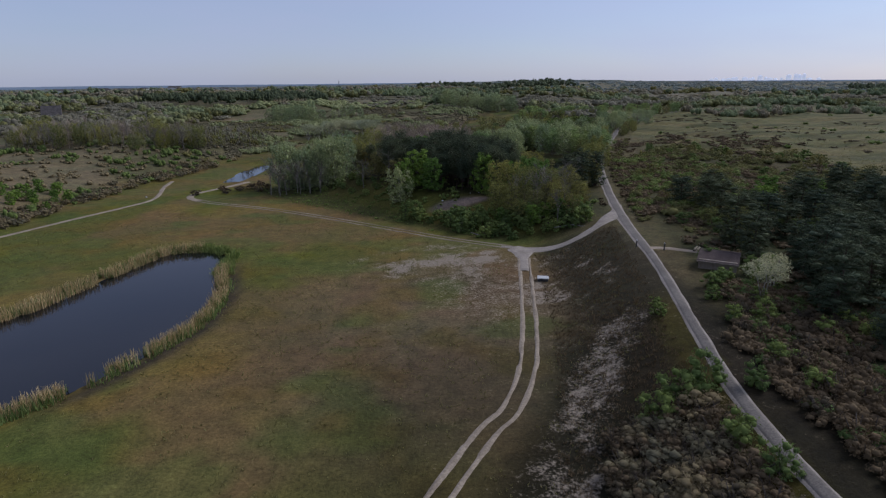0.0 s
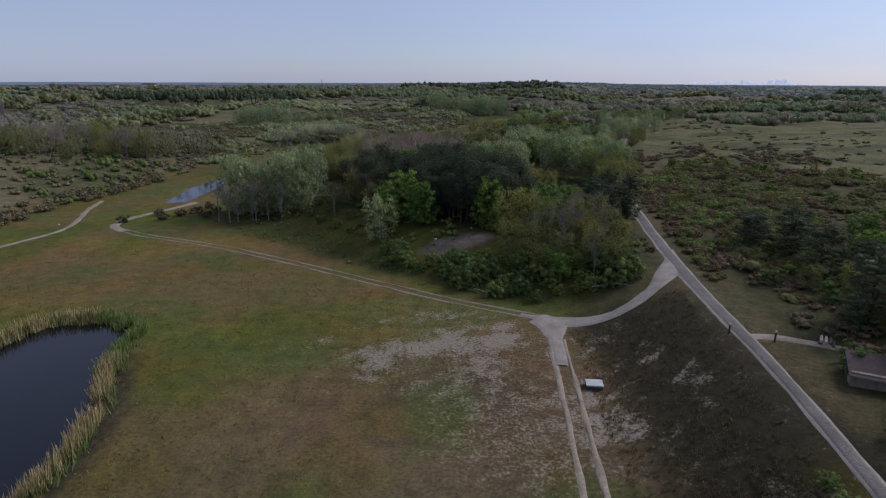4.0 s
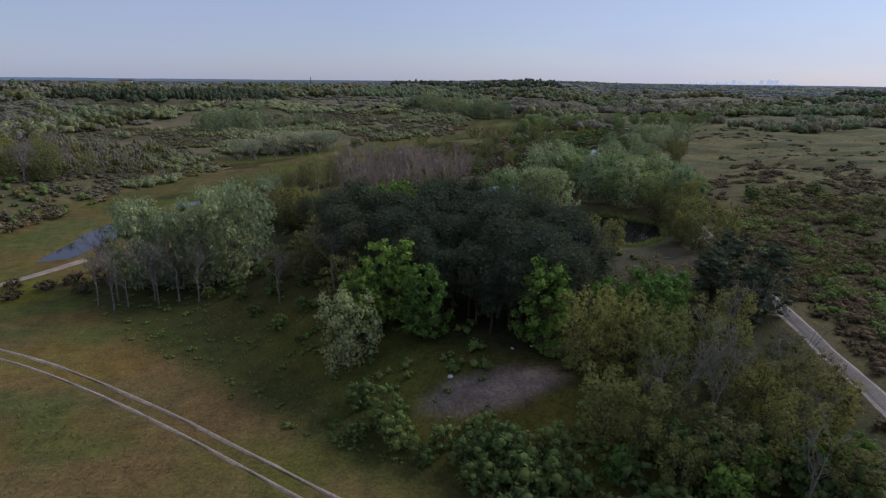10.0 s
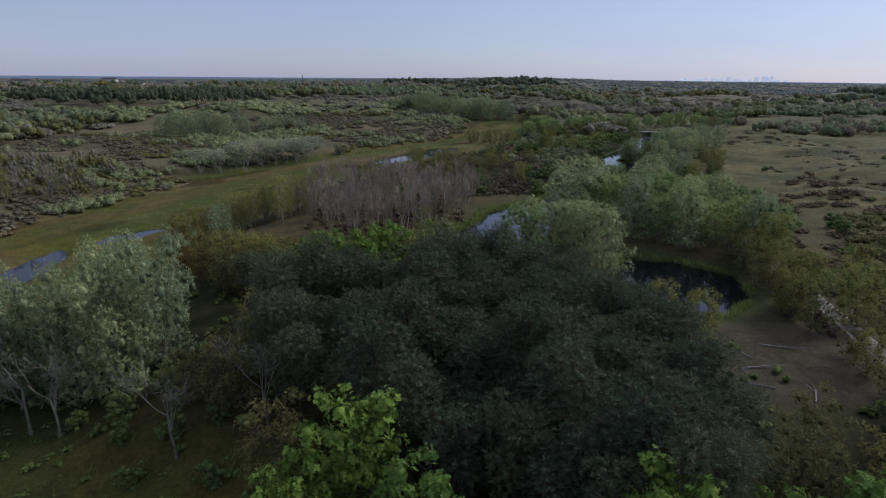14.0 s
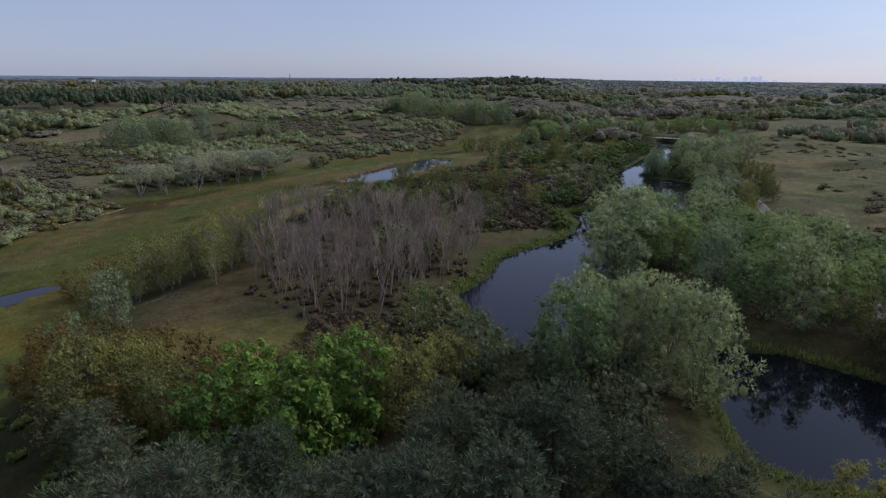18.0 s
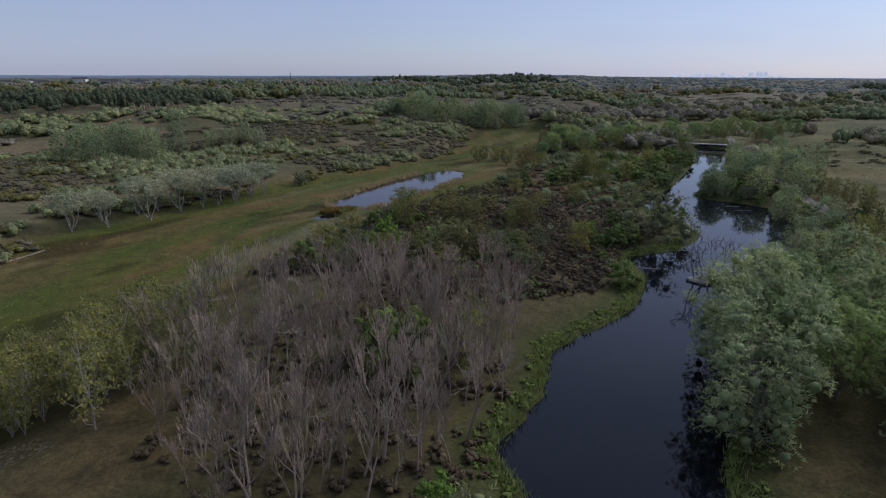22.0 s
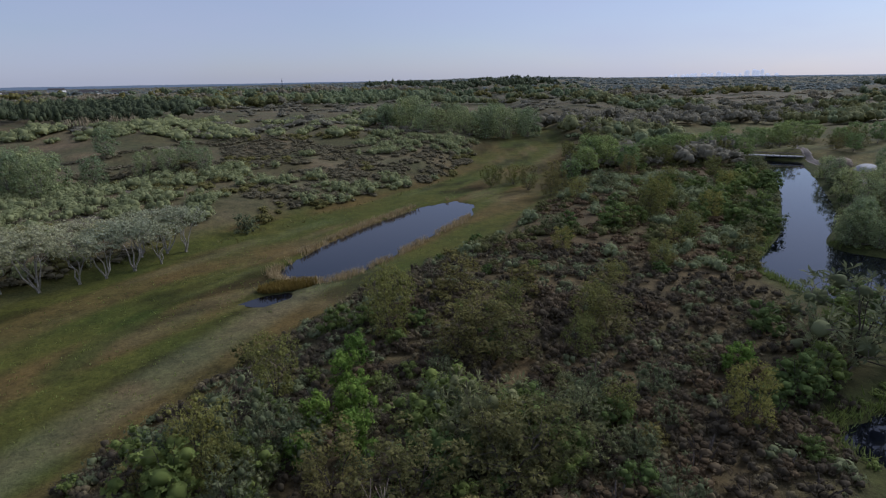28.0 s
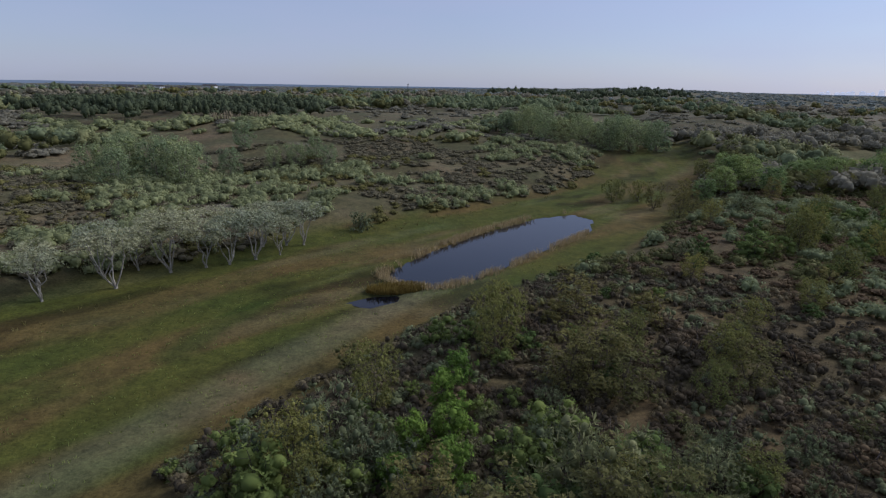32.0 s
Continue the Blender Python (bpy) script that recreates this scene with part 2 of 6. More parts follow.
M = dict(
    ground=ground_material(), water=water_material(),
    asphalt=surface("worn_asphalt", (0.105, 0.093, 0.080), (0.168, 0.149, 0.128), 0.35, 0.9, 0.25, 20),
    gravel=surface("shell_gravel", (0.20, 0.172, 0.142), (0.31, 0.272, 0.228), 0.6, 0.95, 0.4, 14),
    sand=surface("dune_sand", (0.19, 0.153, 0.113), (0.305, 0.253, 0.188), 0.5, 0.95, 0.4, 12),
    bark=surface("grey_bark", (0.055, 0.045, 0.036), (0.13, 0.11, 0.09), 2.0, 0.95, 0.5, 8, stretch=(1, 1, 0.3)),
    pinebark=surface("pine_bark", (0.05, 0.036, 0.028), (0.12, 0.085, 0.065), 2.0, 0.95, 0.5, 8, stretch=(1, 1, 0.3)),
    palebark=surface("pale_bark", (0.22, 0.20, 0.16), (0.42, 0.39, 0.33), 2.0, 0.9, 0.4, 8, stretch=(1, 1, 0.4)),
    twig=surface("brown_twigs", (0.22, 0.17, 0.13), (0.42, 0.335, 0.26), 1.2, 0.9, 0.3, 6),
    greytwig=surface("grey_twigs", (0.13, 0.114, 0.092), (0.27, 0.242, 0.20), 1.2, 0.9, 0.3, 6),
    deadwood=surface("bleached_deadwood", (0.16, 0.15, 0.14), (0.36, 0.34, 0.31), 2.0, 0.9, 0.4, 8),
    concrete=surface("pale_concrete", (0.36, 0.36, 0.35), (0.50, 0.50, 0.48), 1.5, 0.85, 0.2, 12),
    slate=surface("dark_slab_edge", (0.04, 0.04, 0.04), (0.09, 0.09, 0.085), 2.0, 0.8, 0.3, 8),
    wood=surface("weathered_wood", (0.16, 0.13, 0.10), (0.30, 0.25, 0.20), 1.5, 0.9, 0.4, 10, stretch=(1, 1, 0.3)),
    logend=surface("fresh_cut_wood", (0.36, 0.29, 0.19), (0.52, 0.44, 0.31), 3.0, 0.85, 0.2, 8),
    felt=surface("brown_roofing_felt", (0.062, 0.046, 0.041), (0.095, 0.074, 0.066), 1.0, 0.95, 0.2, 12),
    plaster=surface("white_plaster", (0.55, 0.54, 0.52), (0.72, 0.71, 0.69), 0.8, 0.9, 0.1, 10),
    roof=surface("dark_roof", (0.05, 0.045, 0.042), (0.11, 0.10, 0.095), 0.8, 0.8, 0.2, 8),
    silver=foliage("silver_poplar_leaves", (0.190, 0.200, 0.128), (0.385, 0.390, 0.270), 0.3),
    pine=foliage("pine_needles", (0.033, 0.043, 0.029), (0.082, 0.098, 0.061), 0.18),
    poplar=foliage("white_poplar_leaves", (0.112, 0.144, 0.078), (0.325, 0.366, 0.208), 0.36),
    poplargreen=foliage("green_poplar_leaves", (0.104, 0.144, 0.062), (0.256, 0.312, 0.142), 0.38),
    bright=foliage("fresh_maple_leaves", (0.056, 0.098, 0.028), (0.142, 0.206, 0.060), 0.3),
    yellow=foliage("young_willow_leaves", (0.104, 0.112, 0.042), (0.216, 0.218, 0.088), 0.36),
    olive=foliage("budding_oak_leaves", (0.074, 0.074, 0.034), (0.164, 0.156, 0.070), 0.34),
    green=foliage("hawthorn_leaves", (0.062, 0.088, 0.034), (0.142, 0.178, 0.068), 0.34),
    # these three: own grey-green and brown, greyed further to paint in some haze
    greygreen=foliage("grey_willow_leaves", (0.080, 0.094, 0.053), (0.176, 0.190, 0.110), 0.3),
    brownwood=foliage("hazed_bare_twigs", (0.128, 0.118, 0.086), (0.236, 0.216, 0.164), 0.35),
    woodgreen=foliage("hazed_woodland_leaves", (0.112, 0.134, 0.078), (0.228, 0.252, 0.146), 0.4),
    rust=foliage("rusty_oak_buds", (0.080, 0.062, 0.024), (0.166, 0.132, 0.050), 0.28),
    buck=foliage("sea_buckthorn_twigs", (0.084, 0.074, 0.048), (0.172, 0.150, 0.100), 0.25),
    heath=foliage("brown_heath_twigs", (0.050, 0.040, 0.028), (0.108, 0.086, 0.058), 0.2),
    reed=foliage("dry_reed", (0.17, 0.138, 0.080), (0.36, 0.300, 0.190), 0.2),
    sedge=foliage("green_sedge", (0.07, 0.10, 0.03), (0.19, 0.22, 0.09), 0.25),
    grass=foliage("dry_grass", (0.10, 0.09, 0.035), (0.22, 0.19, 0.09), 0.2),
    # far leaves paled and blued: the haze of distance is put into their colour
    farhaze=foliage("hazed_far_leaves", (0.125, 0.148, 0.145), (0.180, 0.202, 0.196), 0.3),
)

# ---------------------------------------------------------------- plan of the land
PLATEAU = [(8, -60), (11, 30), (13, 62), (16, 80), (15, 97), (-10, 114), (-30, 138), (-38, 165), (-40, 190), (-30, 222), (-23, 240),
           (-9, 271), (12, 295), (33, 331), (46, 380), (60, 450), (80, 700)]
WEST = [(-90, -60), (-82, 70), (-80, 100), (-86, 130), (-79, 160), (-68, 215), (-60, 246), (-48, 272), (-27, 305), (-4, 332), (16, 357), (30, 400), (40, 700)]
ROAD = [(24, -30), (22.6, 10), (22, 38), (24, 54), (27.5, 76), (30, 98), (35.5, 130), (42.5, 163), (50, 190), (62, 224), (76, 264), (92, 308), (108, 348), (118, 372)]
TRACK = [(-10, 12), (-3, 29), (2.9, 41.2), (5.6, 45.5), (8, 52.6), (9.8, 64.5), (11, 76), (12.2, 88)]
TRACK_WEST = [(12, 93.4), (10, 94.8), (1.8, 99.2), (-9.4, 106.6), (-25, 117.3), (-39, 125.6), (-52, 131.6), (-58, 135.5)]
LINK = [(9.4, 95.0), (13.3, 92.9), (17, 91.6), (20.8, 92), (24.4, 94.3), (27.6, 98.2), (30.4, 103), (32.4, 109)]
PATH_NORTH = [(-57, 134.4), (-60.6, 138), (-61.8, 143), (-59.9, 147.9), (-56.9, 154), (-54, 160)]
PATH_WEST = [(-84, 92), (-78.4, 108), (-75.5, 116.4), (-71.4, 127.2), (-69, 136), (-71.5, 146), (-74, 153), (-76, 162)]
PATH_FOOT = [(-70, 219), (-67.8, 226.7), (-62.7, 239.9), (-59.4, 249)]
POND_SOUTH = [(-60, 28), (-40, 41), (-33.5, 49.5), (-30.5, 56), (-28.4, 63), (-29, 72.5), (-33, 84), (-34.5, 91), (-39, 94.5), (-45.5, 92.5), (-48.5, 80), (-51, 68), (-56, 60), (-68, 50)]
POND_PATH = [(-61, 158.5), (-57, 161), (-56, 170), (-56, 184), (-57, 194), (-60.5, 194), (-62.5, 178)]
POND_NORTH = [(-19.5, 279), (-16, 275.5), (-11, 275.5), (-6, 281), (3, 296), (12, 311), (13.5, 321), (10, 325), (2.5, 320), (-9, 303.5), (-15.5, 291)]
POND_PINE = [(20.5, 161), (24, 158.5), (30, 157.5), (36, 163), (38, 170), (33, 176), (26.5, 178), (22, 169)]
CANAL = [(9, 174), (5.6, 185), (3.3, 192), (8.3, 199.3), (11, 207), (22.3, 216.4), (28.5, 228), (27.6, 234.5), (38, 238.5), (45, 247), (43.7, 258),
         (43.6, 270), (57, 285), (79, 319), (92, 343), (99, 361), (108, 354), (92, 325), (73.5, 294), (59, 277), (65, 268), (70, 261), (61, 246),
         (49, 231), (40, 218), (30, 208), (24, 198), (18, 189), (15, 181), (13, 174)]
POND_WEST = [(-74, 341), (-60, 344), (-58, 349), (-76, 347)]
POOL_REED = [(-21.5, 268.5), (-18, 267.3), (-14.8, 270.2), (-16, 272), (-19, 271)]
POOL = [(-55, 194), (-50, 198), (-47.5, 204), (-49.5, 205), (-55, 200)]
WATERS = [("pond_south", POND_SOUTH, -0.35), ("pond_path", POND_PATH, 0.0), ("pond_north", POND_NORTH, 1.0), ("pond_pine", POND_PINE, 3.0),
          ("canal", CANAL, 3.0), ("pond_west", POND_WEST, 2.2), ("pool", POOL, 0.6), ("pool", POOL_REED, 0.95)]


def smooth(a, b, x):
    t = np.clip((x - a) / (b - a), 0, 1)
    return t * t * (3 - 2 * t)


def cells(x, y, seed=0.0):
    """Value noise from 0 to 1."""
    xi, yi = np.floor(x), np.floor(y)
    fx, fy = x - xi, y - yi
    fx, fy = fx * fx * (3 - 2 * fx), fy * fy * (3 - 2 * fy)
    def at(i, j):
        v = np.sin((xi + i) * 127.1 + (yi + j) * 311.7 + seed * 74.7) * 43758.5453
        return v - np.floor(v)
    return (at(0, 0) * (1 - fx) + at(1, 0) * fx) * (1 - fy) + (at(0, 1) * (1 - fx) + at(1, 1) * fx) * fy


def rough(x, y, seed=0.0):
    return 0.55 * cells(x, y, seed) + 0.3 * cells(x * 2.1, y * 2.1, seed + 3) + 0.15 * cells(x * 4.3, y * 4.3, seed + 7)


def to_line(x, y, line, closed=False):
    """Distance to a line, and on which side: minus to its left."""
    best = np.full(np.shape(x), 1e9)
    side = np.ones(np.shape(x))
    pts = list(line) + ([line[0]] if closed else [])
    for (ax, ay), (bx, by) in zip(pts[:-1], pts[1:]):
        dx, dy = bx - ax, by - ay
        t = np.clip(((x - ax) * dx + (y - ay) * dy) / (dx * dx + dy * dy), 0, 1)
        d = np.hypot(x - ax - t * dx, y - ay - t * dy)
        s = np.where((x - ax) * dy - (y - ay) * dx > 0, 1.0, -1.0)
        near = d < best
        best, side = np.where(near, d, best), np.where(near, s, side)
    return best, side


def inside(x, y, poly):
    odd = np.zeros(np.shape(x), bool)
    for (ax, ay), (bx, by) in zip(poly, poly[1:] + poly[:1]):
        cross = ((ay > y) != (by > y)) & (x < (bx - ax) * (y - ay) / (by - ay + 1e-12) + ax)
        odd ^= cross
    return odd


def to_shore(x, y, poly):
    """Distance to a shore, minus inside it."""
    d, _ = to_line(x, y, poly, True)
    return np.where(inside(x, y, poly), -d, d)


def height(x, y):
    x, y = np.asarray(x, float), np.asarray(y, float)
    dp, sp = to_line(x, y, PLATEAU)
    dp = dp * sp
    dw, sw = to_line(x, y, WEST)
    dw = -dw * sw
    h = smooth(150, 230, y) * 1.1
    h = np.maximum(h, h + (3.9 - h) * smooth(-2, 13, dp))
    h = h + 2.6 * smooth(0, 16, dw)
    wild = np.maximum(smooth(6, 40, dw), smooth(40, 75, x - (y - 100) * 0.12) * smooth(90, 150, y))
    h = h + wild * (5.5 * rough(x / 30, y / 30, 2) - 1.6)
    h = h + 1.5 * (rough(x / 11, y / 7, 57) - 0.5) * smooth(50, 66, x - (y - 130) * 0.18) * smooth(130, 165, y)
    h = h + 0.35 * (rough(x / 7, y / 7, 5) - 0.5) * smooth(0, 12, np.maximum(dp, dw))
    h = h + 5.0 * smooth(345, 430, y) * smooth(85, 40, x - (y - 350) * 0.3)
    r, az = np.hypot(x, y - 100), np.degrees(np.arctan2(x, y - 100))
    h = h + 5 * np.exp(-((az - 9) / 9) ** 2 - ((r - 1700) / 400) ** 2) + 15 * np.exp(-((az - 7) / 17) ** 2) * smooth(800, 1500, r)
    h = h + smooth(350, 900, r) * (8 * rough(x / 160, y / 160, 9) - 1.0) * (1 - 0.5 * smooth(900, 2500, r)) - smooth(700, 1800, r) * (10 + 12 * smooth(500, -300, x))
    for _, poly, level in WATERS:
        d = to_shore(x, y, poly)
        bank = level + 0.18 + (h - level - 0.18) * smooth(0.3, 6.0, d)
        h = np.where(d > 0, np.where(d < 6, bank, h), level - 0.15 - 0.9 * smooth(0, 3, -d))
    return h


def ground_z(x, y):
    return float(height(np.array([x]), np.array([y]))[0])


HEATHLAND = [(-22, 236), (-14, 226), (6, 218), (20, 221), (25, 231), (34, 244), (38, 262), (48, 288), (72, 322), (84, 350), (62, 350), (38, 330), (16, 292), (-4, 270), (-15, 250)]
WOOD_SLOPE = [(-50, 150), (-42, 138), (-26, 125.5), (-13, 114), (-1, 104.5), (10, 98), (14, 104), (2, 114), (-9, 124), (-24, 142), (-36, 156)]
WOOD = [(-40, 165), (-36, 148), (-20, 134), (-9, 120), (4, 110), (10, 100), (22, 98), (28, 106), (32, 120), (34, 136), (26, 152), (18, 158), (8, 172), (-8, 178), (-30, 178)]


def cover(x, y):
    """The colour of the plant cover, with haze mixed in far off, and how bare the sand lies, at each place."""
    dp, sp = to_line(x, y, PLATEAU)
    dp = dp * sp
    dw, sw = to_line(x, y, WEST)
    dw = -dw * sw
    n1, n2 = rough(x / 18, y / 18, 21), rough(x / 9, y / 26, 33)
    def pick(a, b, t):
        return np.asarray(a) * (1 - t[..., None]) + np.asarray(b) * t[..., None]
    turf = pick((0.078, 0.079, 0.027), (0.110, 0.085, 0.043), smooth(0.40, 0.60, n1))
    turf = turf + (pick((0, 0, 0), (0.012, 0.013, -0.002), smooth(0.52, 0.70, rough(x / 12, y / 9, 27))))
    moss = pick((0.085, 0.062, 0.040), (0.120, 0.096, 0.062), smooth(0.3, 0.7, n2))
    heart = smooth(30, 10, np.hypot((x - 3) * 0.9, (y - 62) * 0.78)) * smooth(0.2, 0.5, n1 + 0.18)
    c = turf * (1 - heart[..., None]) + moss * heart[..., None]
    ochre = (smooth(0.52, 0.68, rough(x / 8, y / 6, 29)) * smooth(24, 40, y))[..., None]
    c = c * (1 - 0.5 * ochre) + np.array((0.102, 0.076, 0.028)) * 0.5 * ochre
    lush = smooth(0.55, 0.70, rough(x / 10, y / 7, 37))[..., None]
    c = c * (1 - 0.6 * lush) + np.array((0.070, 0.086, 0.032)) * 0.6 * lush
    north = smooth(180, 215, y)
    along, over = x * 0.55 + y * 0.83, x * 0.83 - y * 0.55
    mead = pick((0.072, 0.079, 0.027), (0.098, 0.080, 0.037), smooth(0.40, 0.58, rough(along / 34, over / 7, 41)))
    mead = mead + (pick((0, 0, 0), (0.022, 0.023, 0.018), smooth(0.56, 0.72, rough(along / 22, over / 4, 43))))
    mead = mead * (1 - 0.48 * smooth(0.58, 0.72, rough(along / 16, over / 6, 47))[..., None])
    c = c * (1 - north[..., None]) + 0.9 * mead * north[..., None]
    swale = smooth(2.6, 0.8, to_line(x, y, [(-33.5, 252), (-33, 259), (-31, 266)])[0])[..., None]
    c = c * (1 - 0.6 * swale) + np.array((0.030, 0.050, 0.014)) * 0.6 * swale
    fern = smooth(2.4, 0.8, np.hypot(x + 25.2, (y - 249) * 1.3))[..., None]
    c = c * (1 - 0.7 * fern) + np.array((0.085, 0.040, 0.018)) * 0.7 * fern
    rim = (smooth(-9, -6, dp) * smooth(-1.5, -4, dp) * smooth(212, 225, y) * smooth(290, 270, y))[..., None]
    c = c * (1 - 0.6 * rim) + np.array((0.120, 0.118, 0.076)) * 0.6 * rim
    scrub = pick((0.050, 0.044, 0.026), (0.085, 0.075, 0.040), n1)
    t = smooth(0, 8, dp)[..., None]
    c = c * (1 - t) + scrub * t
    t = (smooth(2, 10, dw))[..., None]
    dunes = pick((0.074, 0.072, 0.042), (0.125, 0.108, 0.072), smooth(0.3, 0.7, n1))
    c = c * (1 - t) + dunes * t
    east = (smooth(48, 62, x - (y - 130) * 0.18) * smooth(118, 160, y))[..., None]
    pale = pick((0.060, 0.062, 0.031), (0.112, 0.104, 0.054), smooth(0.34, 0.62, 0.6 * rough(x / 18, y / 7, 51) + 0.4 * rough(x / 6, y / 3, 53)))
    c = c * (1 - east) + pale * east
    ridge = (smooth(4, -4, to_shore(x, y, HEATHLAND)))[..., None]
    c = c * (1 - ridge) + pick((0.076, 0.060, 0.040), (0.116, 0.098, 0.058), n2) * ridge
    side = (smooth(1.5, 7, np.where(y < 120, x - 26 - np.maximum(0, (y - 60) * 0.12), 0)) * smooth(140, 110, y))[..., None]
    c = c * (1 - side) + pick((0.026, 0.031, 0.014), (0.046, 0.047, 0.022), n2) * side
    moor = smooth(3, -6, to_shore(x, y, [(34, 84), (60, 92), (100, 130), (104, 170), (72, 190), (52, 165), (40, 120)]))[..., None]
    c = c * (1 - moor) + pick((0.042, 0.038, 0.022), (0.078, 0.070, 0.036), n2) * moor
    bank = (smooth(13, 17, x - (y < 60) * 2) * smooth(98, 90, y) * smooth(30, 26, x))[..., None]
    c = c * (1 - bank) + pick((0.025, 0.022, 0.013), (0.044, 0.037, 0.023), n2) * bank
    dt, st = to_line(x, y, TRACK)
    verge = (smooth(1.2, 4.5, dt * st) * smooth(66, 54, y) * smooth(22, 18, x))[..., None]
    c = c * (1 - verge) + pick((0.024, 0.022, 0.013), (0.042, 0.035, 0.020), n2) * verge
    rd, rs = to_line(x, y, ROAD)
    mossy = (smooth(4.2, 2.0, np.where(rs < 0, rd, 99)) * smooth(66, 56, y))[..., None]
    c = c * (1 - mossy) + pick((0.052, 0.048, 0.016), (0.078, 0.070, 0.022), n2) * mossy
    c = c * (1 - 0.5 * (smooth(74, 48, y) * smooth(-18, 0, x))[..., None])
    slope = smooth(1.5, -2.5, to_shore(x, y, WOOD_SLOPE))[..., None]
    c = c * (1 - slope) + pick((0.040, 0.046, 0.018), (0.066, 0.062, 0.026), n2) * slope
    litter = smooth(3, -3, to_shore(x, y, WOOD))[..., None]
    c = c * (1 - litter) + np.array((0.034, 0.034, 0.016)) * litter
    edge = (smooth(0, 3, dp) * smooth(16, 9, dp) * smooth(92, 104, y) * smooth(150, 125, y) * smooth(22, 12, x))[..., None]
    c = c * (1 - edge) + np.array((0.072, 0.070, 0.024)) * edge
    floor = smooth(2, -2, to_shore(x, y, [(15, 140), (34, 138), (42, 160), (40, 172), (37, 160), (30, 154.5), (22, 156), (17, 153)]))[..., None]
    c = c * (1 - 0.85 * floor) + pick((0.052, 0.044, 0.032), (0.080, 0.068, 0.048), n2) * 0.85 * floor
    glade = smooth(1.0, 0.6, np.hypot((x - 3.0) / 7.2, (y - 115.6 - 0.06 * x) / 2.6))[..., None]
    c = c * (1 - glade) + np.array((0.13, 0.112, 0.098)) * glade
    for poly in (CANAL, POND_PINE):
        wet = smooth(5, 1.5, to_shore(x, y, poly))[..., None]
        c = c * (1 - wet) + pick((0.036, 0.045, 0.019), (0.060, 0.062, 0.028), n2) * wet
    lawn = smooth(1.0, 0.55, np.hypot((x + 18) / 11, (y - 180) / 7))[..., None]
    c = c * (1 - lawn) + pick((0.080, 0.076, 0.030), (0.120, 0.104, 0.050), n2) * lawn
    # far turf fades to a paler grey: distance haze painted into the cover
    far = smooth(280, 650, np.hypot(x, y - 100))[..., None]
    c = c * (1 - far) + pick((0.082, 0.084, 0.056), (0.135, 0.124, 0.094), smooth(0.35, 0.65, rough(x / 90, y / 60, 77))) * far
    bare = 0.10 * smooth(0.5, 0.8, n1)
    streak = rough((x + y * 0.5) / 5, (y - x * 0.5) / 2.2, 91)
    bare = bare + 0.16 * smooth(17, 7, np.hypot((x + 2.5) * 0.8, (y - 87.5 - 0.15 * x) * 1.15)) + (0.30 + 0.34 * smooth(0.40, 0.64, rough(x / 1.3, y / 0.9, 97))) * smooth(15, 4, np.hypot((x + 2.5) * 0.75, (y - 88 - 0.15 * x) * 1.15)) * smooth(0.36, 0.64, streak)
    blown = to_line(x, y, [(5.5, 27), (7.6, 33), (9.4, 38.5), (11.8, 44), (14, 50), (17, 55), (19.6, 59.5)])[0]
    speck = rough(x / 1.1, y / 0.8, 95)
    bare = bare + (0.10 + 0.22 * smooth(0.36, 0.62, streak) + 0.26 * smooth(0.42, 0.62, speck)) * smooth(3.6, 0.9, blown - 1.2 * (streak - 0.5))
    bare = bare + 0.34 * smooth(0.50, 0.68, speck) * smooth(9, 4, np.hypot((x - 17) * 0.9, (y - 78) * 0.45))
    bare = bare + 0.20 * smooth(16, 5, np.abs(x - 5)) * smooth(22, 34, y) * smooth(98, 84, y)
    muddy = to_shore(x, y, POND_SOUTH)
    mud = (smooth(0.2, 1.2, muddy) * smooth(3.4, 1.6, muddy) * smooth(-36, -31, x) * smooth(90, 80, y))[..., None]
    c = c * (1 - mud) + np.array((0.040, 0.034, 0.026)) * mud
    bare = bare + 0.36 * smooth(0.42, 0.66, streak) * smooth(9, 3, np.hypot((x - 18), (y - 74) * 0.6)) + 0.26 * smooth(12, 4, np.hypot(x - 6, y - 72))
    bare = bare + 0.42 * smooth(4, 1.5, np.hypot((x + 29.5) * 0.8, (y - 193) * 1.2))
    bare = bare + 0.24 * (dw > 14) * smooth(0.66, 0.78, rough(x / 22, y / 14, 61)) + 0.30 * east[..., 0] * smooth(0.62, 0.8, rough(x / 25, y / 10, 71))
    for px, py, ra, rb in ((-56, 303, 4, 5), (-58, 327, 6, 3), (-100, 376, 9, 3), (-71, 385, 5, 3), (-88, 400, 12, 2)):
        bare = bare + 0.6 * smooth(1.2, 0.5, np.hypot((x - px) / ra, (y - py) / rb))
    bare = bare + 0.2 * smooth(2.6, 1.2, np.abs(to_line(x, y, ROAD)[0] - 1.2)) * smooth(130, 100, y)
    grey = (c[..., 0] * 0.35 + c[..., 1] * 0.65)[..., None]
    return np.maximum(grey + (c - grey) * 1.2, 0.004) * 1.04, bare


